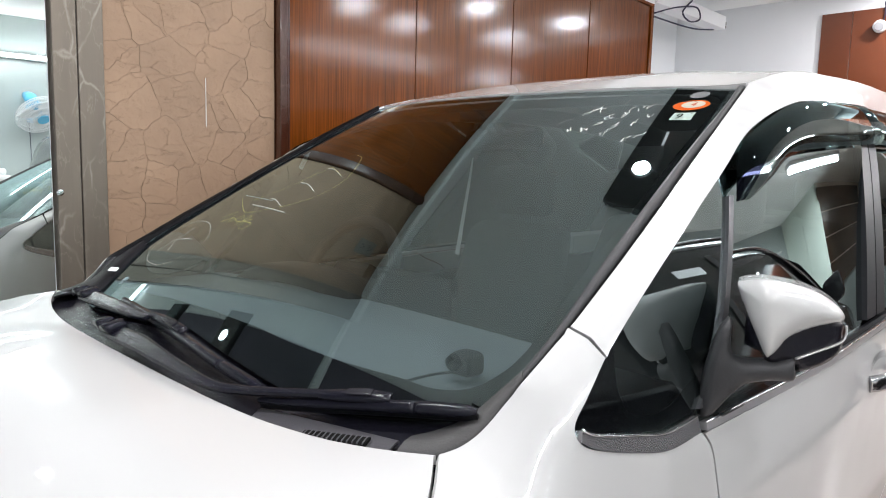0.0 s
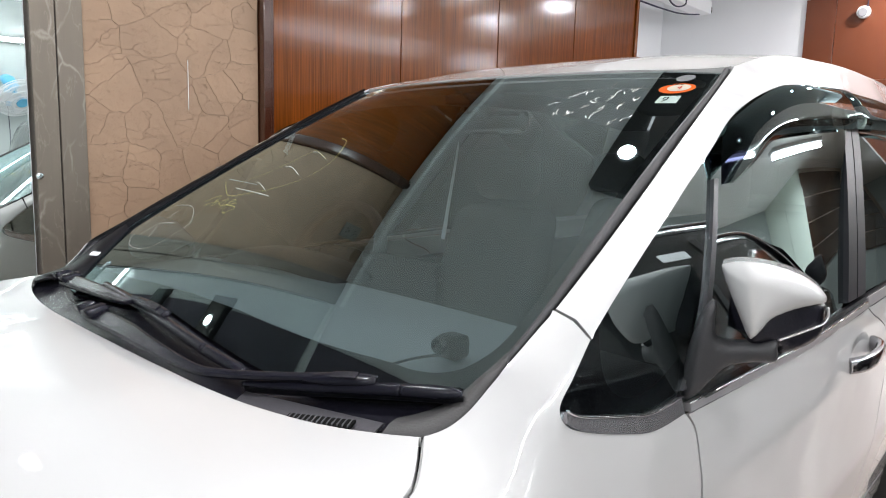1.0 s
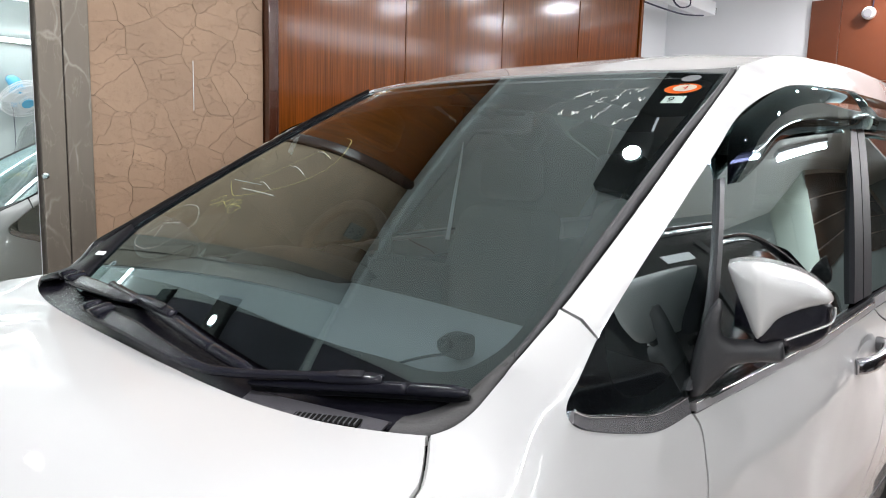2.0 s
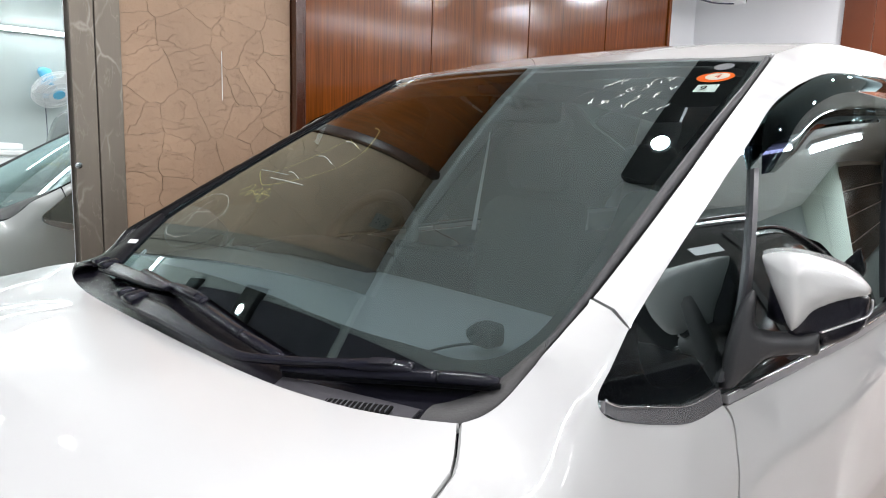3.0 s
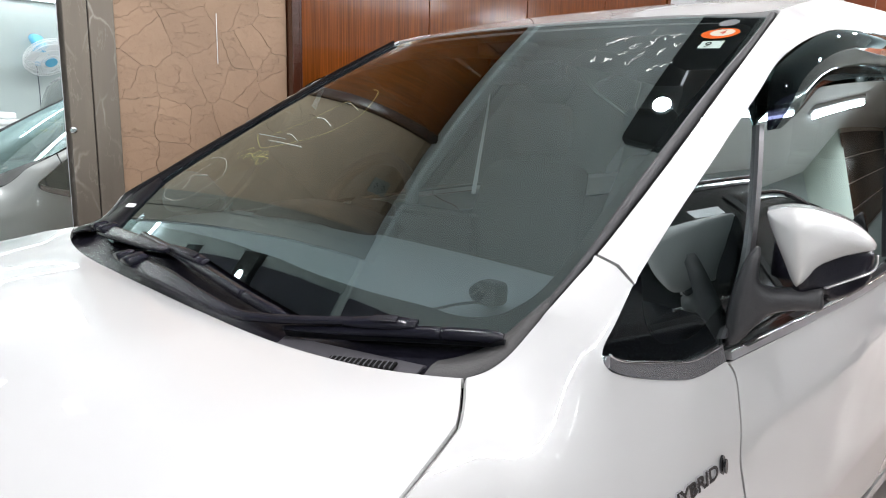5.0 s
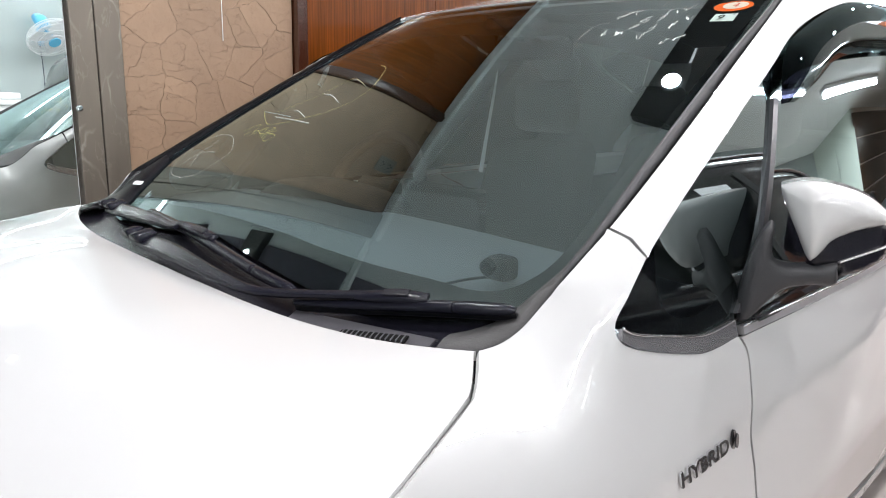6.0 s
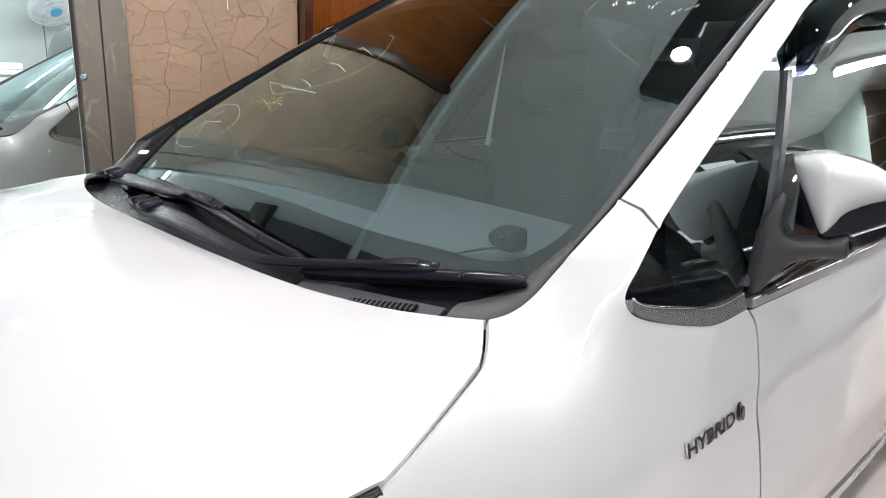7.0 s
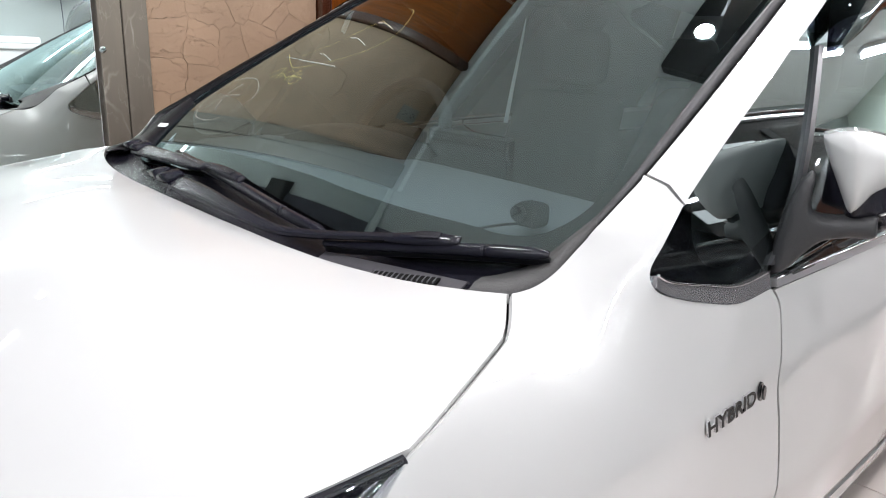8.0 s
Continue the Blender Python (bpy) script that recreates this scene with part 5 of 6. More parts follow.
# unreadable figures in white chalk: worn short bars in rows and a long curl
stroke("chalk_curl", [(0.321, 1.381), (0.302, 1.399), (0.299, 1.423), (0.308, 1.435), (0.323, 1.437)], 0.0004, CHALK, "curled chalk line")
rngc = random.Random(5)
for x, z in ((0.331, 1.447), (0.344, 1.455), (0.357, 1.463), (0.390, 1.480), (0.420, 1.446), (0.424, 1.459), (0.442, 1.463), (0.455, 1.468), (0.342, 1.415), (0.366, 1.408), (0.373, 1.416),
             (0.388, 1.430), (0.394, 1.443), (0.422, 1.406), (0.431, 1.420), (0.456, 1.428), (0.476, 1.441), (0.483, 1.392), (0.499, 1.400)):
    for _ in range(3):
        w = [(x + rngc.uniform(-0.008, 0.008), z + 0.0075 * k + rngc.uniform(-0.002, 0.002)) for k in (1, 0.3, -0.3, -1)]
        i = rngc.choice((0, 0, 1, 2))
        stroke("chalk_bar", w[i:i + rngc.choice((2, 3))], 0.0009, CHALK, "worn white chalk bars")


def sticker(name, outline, material, label, off):
    bm = toward(sheet(outline, 0.01, on_screen(off)), (0, -1, 1))
    return part(name, bm, material, windscreen, label)


def ellipse(x, z, rx, rz, n=28):
    return [(x + rx * math.cos(a), z + rz * math.sin(a)) for a in np.linspace(0, 2 * math.pi, n, endpoint=False)]


def on_glass_text(text, x, z, size, material, name, squash=0.62):
    bm = letters(text, size, 0.0)
    q = np.array([(v.co.x, v.co.y * squash) for v in bm.verts])
    q -= 0.5 * (q.max(0) + q.min(0))
    w = on_screen(0.0024)(q + np.array([x, z]))
    for v, p in zip(bm.verts, w):
        v.co = p
    return part(name, toward(bm, (0, -1, 1)), material, windscreen)


sticker("round_sticker", ellipse(0.533, 1.468, 0.034, 0.0125), ORANGE, "orange oval sticker with a cream middle", 0.0012)
sticker("sticker_middle", ellipse(0.536, 1.469, 0.022, 0.0085), WHITE_STICKER, "cream sticker middle", 0.0018)
on_glass_text("4", 0.537, 1.469, 0.022, RED_INK, "figure")
for x in (0.512, 0.522, 0.532):
    sticker("sticker_bar", [(x, 1.4755), (x + 0.006, 1.4765), (x + 0.006, 1.478), (x, 1.477)], INK, "", 0.0022)
sticker("square_sticker", [(0.521, 1.433), (0.562, 1.4325), (0.557, 1.450), (0.518, 1.4495)], PALE_STICKER, "pale mint square sticker", 0.0012)
on_glass_text("9", 0.534, 1.4405, 0.026, INK, "figure")
on_glass_text("4", 0.552, 1.447, 0.007, INK, "figure")
sticker("sensor_disc", ellipse(0.527, 1.494, 0.018, 0.0085), FROSTED, "clear round suction disc", 0.0015)

# rubber moulding between glass and pillars
for s in (1, -1):
    inn = [screen_at(x, z, 0.001) for x, z in spline(edge, 4)]
    out = [skin_line([p], smooth=False)[0] for p in spline(SHOULDER[4:5] + PILLAR_IN, 4)]
    bm = bmesh.new()
    n = 28
    def pick(line, k):
        f = k / (n - 1) * (len(line) - 1)
        i = min(int(f), len(line) - 2)
        return Vector(line[i]).lerp(Vector(line[i + 1]), f - i)
    rows = []
    for k in range(n):
        a, b = pick(inn, k), pick(out, k)
        m = a.lerp(b, 0.45) + Vector((0.0, -0.006, 0.004))
        rows.append([bm.verts.new(v) for v in (a, a.lerp(m, 0.5) + Vector((0, -0.003, 0.003)), m, b + (Vector((-0.003, -0.002, -0.004)) if s > 0 else min(1.0, k / 10) * Vector((0.010, 0.003, 0.007))), b + (Vector((-0.01, 0.01, -0.012)) if s > 0 else min(1.0, k / 10) * Vector((0.016, 0.012, 0.001)) - Vector((0.0, 0.0, 0.006))))])
    for r, q in zip(rows, rows[1:]):
        for j in range(4):
            bm.faces.new((r[j], r[j + 1], q[j + 1], q[j]))
    bmesh.ops.recalc_face_normals(bm, faces=bm.faces)
    toward(bm, (0, -1, 1))
    if s < 0:
        flip(bm)
    # same rubber both sides: near sheen is put into a greyer colour, far side kept black
    part("screen_moulding", bm, ARM_GREY if s > 0 else SEAL, car, "black rubber windscreen moulding", True)

# roof
rc = []
for p in ROOF_DITCH:
    rc += [p, (-p[0], p[1], p[2])]
front_edge = [(x, screen_y(x, 1.516) + 0.008, 1.521) for x in (0, 0.2, 0.4, 0.56)]
for x, y, z in front_edge + [(0, 1.2, 1.592), (0.35, 1.2, 1.588), (0, 1.8, 1.638), (0.4, 1.8, 1.632), (0, 2.5, 1.645), (0.4, 2.5, 1.64), (0, 3.05, 1.60), (0.35, 3.03, 1.595)]:
    rc += [(x, y, z), (-x, y, z)] if x else [(x, y, z)]
roof_z = thin_plate([(p[0], p[1]) for p in rc], [p[2] for p in rc], 3e-5)
half = [(p[0], p[1]) for p in spline(front_edge, 4)] + [(p[0], p[1]) for p in spline(ROOF_DITCH, 5)] + [(0.35, 3.03), (0.0, 3.05)]
roof_out = half + [(-x, y) for x, y in half[::-1] if x > 1e-6]
thicken(part("roof", toward(sheet(inset(roof_out, 0.0055), 0.05, lambda q: np.c_[q, roof_z(q)]), (0, 0, 1)), PAINT, car, "", True), 0.02)

# scuttle panel below the windscreen
def bottom_z(x):
    k = np.array(bottom)
    return float(np.interp(abs(x), k[:, 0], k[:, 1]))


def hood_edge(x):
    u = min(abs(x) / 0.66, 1)
    return (-0.078 * (1 - u ** 4.4), 1.0 - 0.0165 * (1 - u ** 4.0))


xs_c = np.linspace(-0.675, 0.675, 55)
l0 = [(x, hood_edge(x)[0] - 0.03, hood_edge(x)[1] - 0.03) for x in xs_c]
l1 = [(x, hood_edge(x)[0] + 0.003, hood_edge(x)[1] - 0.022) for x in xs_c]
l2 = [(x, 0.5 * (hood_edge(x)[0] + 0.003 + screen_y(x, bottom_z(x))), min(hood_edge(x)[1], bottom_z(x)) - 0.017) for x in xs_c]
l3 = [(x, screen_y(x, bottom_z(x)) - 0.004, bottom_z(x) - 0.010) for x in xs_c]
l4 = [(x, screen_y(x, bottom_z(x)) + 0.03, bottom_z(x) - 0.008) for x in xs_c]
scuttle = thicken(part("scuttle", toward(ruled([l0, l1, l2, l3, l4], 55), (0, 0, 1)), BLACK_PLASTIC, car, "black plastic scuttle panel", True), 0.004)
for s in (1, -1):
    a = [(0.600, 0.016, 0.999), (0.615, 0.045, 1.003), (0.634, 0.078, 1.016), (0.655, 0.106, 1.045), (0.664, 0.15, 1.07)]
    b = [(0.614, -0.022, 0.994), (0.656, 0.002, 0.999), (0.6685, 0.063, 1.0135), (0.675, 0.101, 1.044), (0.681, 0.127, 1.069)]
    m = [tuple(0.5 * (np.array(p) + np.array(q)) + (0, 0, 0.003)) for p, q in zip(a, b)]
    bm = ruled([[tuple(p - np.array((0, 0, 0.006))) for p in spline(a, 5)], spline(a, 5), spline(m, 5), spline(b, 5), [tuple(p - np.array((0, 0, 0.008))) for p in spline(b, 5)]], 18)
    toward(bm, (0, 0, 1))
    if s < 0:
        flip(bm)
    thicken(part("scuttle_end", bm, GREY_PLASTIC if s > 0 else RUBBER, car, "weathered corner cover", True), 0.003)
# cover plate with a slotted air inlet
plate_lines = [[(0.37, -0.088, 0.970), (0.602, -0.034, 0.986)], [(0.35, -0.042, 0.981), (0.590, 0.002, 0.993)], [(0.345, -0.032, 0.9765), (0.586, 0.010, 0.9895)]]
plate = part("vent_plate", toward(ruled(plate_lines, 12), (0, 0, 1)), COWL_GREY, scuttle, "grey cowl vent plate")
thicken(plate, 0.003)
LIP = [np.array((0.475, -0.058, 0.9835)), np.array((0.566, -0.0255, 0.9915))]
part("inlet", sweep([tuple(LIP[0]), tuple(LIP[1])], 0.017, 0.004, (0, -0.25, 1)), INK, scuttle, "black slotted air inlet")
for i in range(13):
    c = LIP[0] + (LIP[1] - LIP[0]) * ((i + 0.5) / 13)
    part("slat", sweep([tuple(c + (0.004, -0.008, 0.001)), tuple(c + (-0.004, 0.008, 0.003))], 0.0013, 0.003), SLAT_GREY, scuttle)
# wide black cover over the glass corner on the far side
inn = [screen_at(x, z, 0.008) for x, z in spline([(-0.50, 1.012), (-0.545, 1.043), (-0.592, 1.073), (-0.640, 1.102)], 5)]
mid = [screen_at(x, z, 0.013) for x, z in spline([(-0.56, 1.010), (-0.595, 1.040), (-0.63, 1.072), (-0.655, 1.102)], 5)]
low = [tuple(np.array(p) + (0.004, 0.004, -0.012)) for p in inn]
out = [(-p[0], p[1], p[2]) for p in spline([(0.655, 0.0, 0.998), (0.662, 0.065, 1.012), (0.670, 0.103, 1.041), (0.672, 0.15, 1.072)], 5)]
part("corner_cover", toward(ruled([low, inn, mid, out], 16), (0.3, -0.5, 1)), COVER_BLACK, car, "black plastic corner cover", True)


# wipers
def wiper(arm, blade, clip, cap, neck):
    base = empty("wiper")
    base.parent = car
    up = (0, -0.45, 0.9)
    q = spline(arm, 10)
    k = int(len(q) * neck)
    part("wiper_arm", bar(q[:k + 1], (0.034, 0.036, 0.031, 0.024, 0.017), (0.010, 0.012, 0.011, 0.009, 0.008), up, n=12, power=0.32, crest=0.3), WIPER_BLACK, base)
    part("wiper_rod", bar(q[k:], (0.0165, 0.014, 0.013), (0.0085, 0.008, 0.007), up, n=12, power=0.35, crest=0.3), WIPER_BLACK, base)
    bl = spline(blade, 12)
    c, d = Vector(clip[0]), Vector(clip[1])
    j = int(len(bl) * 0.72)
    part("wiper_blade", bar(bl[:j + 1], (0.014, 0.019, 0.020, 0.020), (0.006, 0.011, 0.014, 0.015), up, crest=0.5), WIPER_BLACK, base, "", True)
    part("blade_tip", bar(bl[j:], (0.0195, 0.0205, 0.020, 0.019, 0.010), (0.0145, 0.0155, 0.015, 0.013, 0.004), up, crest=0.45), WIPER_BLACK, base, "", True)
    low = [(p[0], p[1] + 0.004, p[2] - 0.010) for p in bl]
    part("rubber_lip", sweep(low, 0.006, 0.012, up), RUBBER, base)
    part("wiper_clip", bar([c.lerp(d, v) for v in np.linspace(-0.5, 1.35, 12)], (0.012, 0.019, 0.022, 0.022, 0.021, 0.016), (0.005, 0.010, 0.014, 0.015, 0.013, 0.006), up, crest=0.25), WIPER_BLACK, base, "moulded blade adaptor", True)
    part("clip_button", bar([c.lerp(d, v) + Vector((0, -0.003, 0.0062)) for v in np.linspace(0.35, 0.95, 5)], (0.013, 0.014, 0.013), (0.003, 0.004, 0.003), up, power=0.35), BLACK_PLASTIC, base)
    p = Vector(cap)
    part("pivot_cap", bar([p + Vector((v, -0.004, z)) for v, z in ((-0.036, 0.0), (-0.031, 0.006), (-0.012, 0.009), (0.004, 0.009))], (0.022, 0.030, 0.032), (0.012, 0.017, 0.018), (0, -0.2, 1), power=0.4), WIPER_BLACK, base, "", True)
    part("hinge", bar([p + Vector((v, 0.0, z)) for v, z in ((0.008, 0.006), (0.024, 0.009), (0.048, 0.007))], (0.040, 0.041, 0.036), (0.014, 0.017, 0.012), (0, -0.2, 1), power=0.4), WIPER_BLACK, base, "", True)
    part("pivot_nut", cyl(p + Vector((-0.004, 0.016, -0.01)), p + Vector((-0.004, 0.014, 0.010)), 0.009, 0.008, 8), RUBBER, base)
    return base


wiper([(-0.16, -0.061, 1.004), (0.0, -0.067, 1.008), (0.109, -0.073, 1.006), (0.254, -0.071, 0.999), (0.315, -0.056, 1.002), (0.372, -0.038, 1.009), (0.465, 0.0, 1.021), (0.505, 0.014, 1.027)],
      [(0.347, -0.043, 0.994), (0.43, -0.014, 1.004), (0.509, 0.015, 1.015), (0.585, 0.045, 1.024), (0.655, 0.073, 1.031)],
      [(0.466, 0.0, 1.020), (0.524, 0.023, 1.027)], (-0.165, -0.061, 1.006), 0.43)
wiper([(-0.47, 0.0, 1.018), (-0.25, -0.018, 1.031), (-0.10, -0.021, 1.033), (-0.083, -0.013, 1.038), (-0.02, -0.011, 1.038)],
      [(-0.283, 0.013, 1.034), (-0.078, -0.006, 1.029), (0.093, -0.021, 1.020), (0.226, -0.030, 1.010), (0.33, -0.032, 1.003)],
      [(-0.05, -0.011, 1.037), (0.028, -0.013, 1.034)], (-0.47, 0.0, 1.018), 0.5)
part("paper_tag", box((-0.012, -0.001, -0.007), (0.012, 0.001, 0.007), 0.0008, 1), FAN_WHITE, car, "small white paper tag").matrix_local = Matrix.Translation((-0.535, 0.088, 1.060)) @ Euler((radians(-60), 0, radians(30))).to_matrix().to_4x4()


# door mirrors
def door_mirror(sign):
    base = empty("door_mirror")
    base.parent = car
    a, u, n, O = (0.94, 0.34, 0), (0, 0, 1), (0.34, -0.94, 0), (0.865, 0.49, 1.11)
    cap = [(-0.0627, 0.0571), (-0.0588, 0.0626), (-0.0423, 0.0673), (-0.0176, 0.069), (0.0234, 0.0628), (0.0521, 0.0513), (0.0709, 0.0363), (0.0769, 0.0259), (0.0725, 0.0187), (0.0517, 0.0118), (0.0287, 0.0023), (0.0077, -0.0117), (-0.0032, -0.0293), (-0.0119, -0.0393), (-0.0191, -0.0383), (-0.0367, -0.0031), (-0.0545, 0.0347)]
    arm = [(0.0099, 0.1179), (0.0111, 0.0753), (0.0256, 0.0618), (0.0615, 0.0611), (0.0975, 0.0651), (0.1011, 0.0544), (0.1018, 0.032), (0.0731, 0.0302), (0.0466, 0.0262), (0.0292, 0.0188), (0.0105, -0.0018), (-0.0082, -0.025), (-0.0237, -0.0319), (-0.027, -0.0189), (-0.0223, 0.0398), (-0.0083, 0.0932), (0.0014, 0.1127)]

    def rounded(p, k=4):
        return [tuple(v) for v in spline(p, k, True)]

    shell = [(-0.0645, 0.0476), (-0.0645, 0.0001), (-0.059, -0.0366), (-0.0418, -0.0463), (-0.0157, -0.0519), (0.0193, -0.052), (0.0223, -0.0640), (0.0488, -0.0552), (0.0713, -0.0382), (0.0787, -0.0198), (0.0778, -0.0017), (0.0745, 0.0163), (0.0276, 0.035), (-0.0326, 0.0558)]
    def swept(p):
        """The housing bends back from its front edge, towards the door and outwards."""
        k = (Vector(p) - Vector(O)).dot(Vector(a)) + 0.019
        bend = math.sqrt(k * k + 0.015 ** 2) - 0.015
        return Vector(p) + (1.55 * bend * Vector((-0.33, 0.94, -0.115)) if k < 0 else 0.95 * bend * Vector((-0.24, 0.955, -0.15)))

    lower = [(-0.030, 0.030), (-0.026, 0.0), (-0.019, -0.036), (-0.0157, -0.0519)] + shell[5:]
    jobs = [("mirror_cap", dome(rounded(cap), (0.865 + 0.34 * 0.012, 0.49 - 0.94 * 0.012, 1.11), a, u, n, 0.032, 0.062, 0.005, 0.031), PAINT, "white painted cap"),
            ("mirror_shell", dome(rounded(lower), (0.865 - 0.34 * 0.003, 0.49 + 0.94 * 0.003, 1.11), a, u, n, 0.014, 0.048, 0.006, 0.02), BLACK_PLASTIC, "black lower housing"),
            ("mirror_rim", dome([(max(x, -0.048), z) for x, z in rounded(shell)], (0.865 - 0.34 * 0.056, 0.49 + 0.94 * 0.056, 1.11), a, u, n, 0.004, 0.03, 0.006, 0.02), BLACK_PLASTIC, "black housing rim"),
            ("mirror_arm", dome(rounded(arm, 3), (0.80, 0.45, 1.0), (0.8, 0.6, 0), (0, 0, 1), (0.6, -0.8, 0), 0.014, 0.012, 0.006, 0.02), ARM_GREY, "black plastic arm")]
    back = [(x * 0.78 + 0.006, z * 0.8) for x, z in rounded(shell)]
    jobs.append(("mirror_glass", dome(back, (0.865 - 0.34 * 0.088, 0.49 + 0.94 * 0.088, 1.11), a, u, (-0.34, 0.94, 0), 0.0005, 0.003, 0.02, 0.01), MIRROR, "silvered mirror glass"))
    for name, bm, m, label in jobs:
        if name != "mirror_arm":
            for v in bm.verts:
                v.co = swept(v.co)
        part(name, bm if sign > 0 else flip(bm), m, base, label, name != "mirror_glass")
    # thin light line on the outer lower edge
    line = [swept(np.array(O) + x * np.array(a) + z * np.array(u) + 0.013 * np.array(n)) for x, z in ((0.0796, 0.0128), (0.0804, 0.0006), (0.0745, -0.0123), (0.0493, -0.026), (0.0202, -0.0404))]
    bm = sweep(spline(line, 4), 0.003, 0.006, n)
    part("turn_lamp", bm if sign > 0 else flip(bm), DARK_CHROME, base, "slim clear turn lamp", True)


door_mirror(1)
door_mirror(-1)


# door handles
def handle(y0, y1, z):
    for s in (1, -1):
        c = (y0 + y1) / 2
        x = side_x(c, z) - 0.004
        base = empty("door_handle")
        base.parent = car
        bm = sheet([(c + 0.085 * math.cos(t), z + 0.004 + 0.048 * math.sin(t)) for t in np.linspace(0, 2 * math.pi, 32, endpoint=False)], 0.012,
                   lambda q: np.c_[np.full(len(q), x + 0.002) - 0.004 * np.clip(1 - ((q[:, 0] - c) / 0.085) ** 2 - ((q[:, 1] - z - 0.004) / 0.048) ** 2, 0, 1), q])
        toward(bm, (1, 0, 0))
        part("recess", bm if s > 0 else flip(bm), PAINT, base, "", True)
        g = [(x + 0.004, y0, z - 0.008), (x + 0.028, y0 + 0.03, z - 0.002), (x + 0.037, c, z + 0.003), (x + 0.030, y1 - 0.03, z + 0.008), (x + 0.006, y1, z + 0.010)]
        bm = sweep(spline(g, 6), 0.036, 0.018, (1, 0, 0), round_=0.45)
        part("grip", bm if s > 0 else flip(bm), HANDLE_CHROME, base, "chrome pull handle", True)
        bm = box((x, y1 - 0.012, z - 0.014), (x + 0.022, y1 + 0.025, z + 0.022), 0.006, 3)
        part("lock_cover", bm if s > 0 else flip(bm), HANDLE_CHROME, base, "chrome lock cover")


handle(1.18, 1.38, 0.882)
handle(1.68, 1.88, 0.90)

# raised badge on the wing
bm = letters("HYBRID", 0.042, 0.0016, 0.0013)
L, R = np.array(skin_line([(0.8, 0.262, 0.789)], smooth=False)[0]), np.array(skin_line([(0.8, 0.396, 0.793)], smooth=False)[0])
dv = (R - L) / np.linalg.norm(R - L)
out = np.cross(dv, (0, 0, 1))
out /= np.linalg.norm(out)
upv = np.cross(out, dv)
w0 = max(v.co.x for v in bm.verts) - min(v.co.x for v in bm.verts)
kx = np.linalg.norm(R - L) / w0
for v in bm.verts:
    y = v.co.y
    v.co = Vector(tuple(0.5 * (L + R) + dv * (v.co.x * kx - 0.28 * y) + upv * y * 0.88 + out * (v.co.z + 0.003)))
bm.normal_update()
for f in bm.faces:
    f.material_index = 1 if abs(f.normal.dot(Vector(tuple(out)))) > 0.6 else 0
badge = part("badge", bm, BADGE, car, "chrome lettered wing badge")
badge.data.materials.append(BADGE_FACE)
bm = bmesh.new()
c = R + dv * 0.016 + upv * 0.003 + out * 0.003
for k in range(2):
    ring = [tuple(c + dv * (0.007 * math.cos(t) - 0.003 * math.sin(t)) * (1 - 0.35 * k) + upv * 0.017 * math.sin(t) * (1 - 0.25 * k) + out * (0.002 + 0.002 * k)) for t in np.linspace(0, 2 * math.pi, 20, endpoint=False)]
    bm.faces.new([bm.verts.new(p) for p in ring])
bmesh.ops.recalc_face_normals(bm, faces=bm.faces)
toward(bm, (1, 0, 0))
thicken(part("badge_drop", bm, GLOSS_BLACK, car, "dark oval badge drop"), 0.003)

# headlamps
for s in (1, -1):
    lamp = empty("headlamp")
    lamp.parent = car
    edge_top = spline([(0.768, -0.245, 0.943), (0.742, -0.335, 0.922), (0.687, -0.455, 0.882), (0.577, -0.605, 0.817), (0.42, -0.69, 0.775)], 6)
    edge_low = spline([(0.773, -0.25, 0.938), (0.784, -0.30, 0.905), (0.782, -0.42, 0.80), (0.70, -0.62, 0.72), (0.46, -0.735, 0.70)], 6)
    mid = [tuple(0.5 * (np.array(p) + np.array(q)) + (0.012, -0.012, 0.008)) for p, q in zip(edge_top, edge_low)]
    for name, d, m, lab in (("lens", 0.0, LENS, "clear headlamp lens"), ("bezel", -0.03, GLOSS_BLACK, "black headlamp bezel")):
        sh = lambda l, d=d: [(p[0] + d * 0.6, p[1] - d * 0.5, p[2] + d * 0.3) for p in l]
        bm = toward(ruled([sh(edge_top), sh(mid), sh(edge_low)], 24), (0.6, -0.7, 0.3))
        part(name, bm if s > 0 else flip(bm), m, lamp, lab, True)
    bm = sweep([(p[0] - 0.012, p[1] + 0.012, p[2] - 0.028) for p in edge_top[1:18]], 0.012, 0.02, (0.5, -0.5, 0.6))
    part("light_bar", bm if s > 0 else flip(bm), CHROME, lamp, "chrome inner light bar", True)
    bm = sweep([(p[0], p[1], p[2] - 0.004) for p in edge_top], 0.012, 0.008, (0, 0, 1))
    part("lamp_seal", bm if s > 0 else flip(bm), BLACK_PLASTIC, lamp)

# front end
def nose(z, x_wide, y_mid, y_side):
    return [(x_wide * u, y_mid + (y_side - y_mid) * abs(u) ** 2.6, z) for u in np.linspace(-1, 1, 31)]


bump = ruled([nose(0.77, 0.46, -0.765, -0.73), nose(0.70, 0.66, -0.80, -0.66), nose(0.58, 0.765, -0.83, -0.50), nose(0.42, 0.775, -0.84, -0.50), nose(0.26, 0.765, -0.82, -0.50), nose(0.18, 0.74, -0.77, -0.48)], 31)
thicken(part("bumper", toward(bump, (0, -1, 0)), PAINT, car, "", True), 0.01)
gr = ruled([nose(0.50, 0.52, -0.848, -0.80), nose(0.40, 0.58, -0.852, -0.79), nose(0.28, 0.55, -0.842, -0.78)], 31)
part("grille", toward(gr, (0, -1, 0)), BLACK_PLASTIC, car, "black lower grille", True)
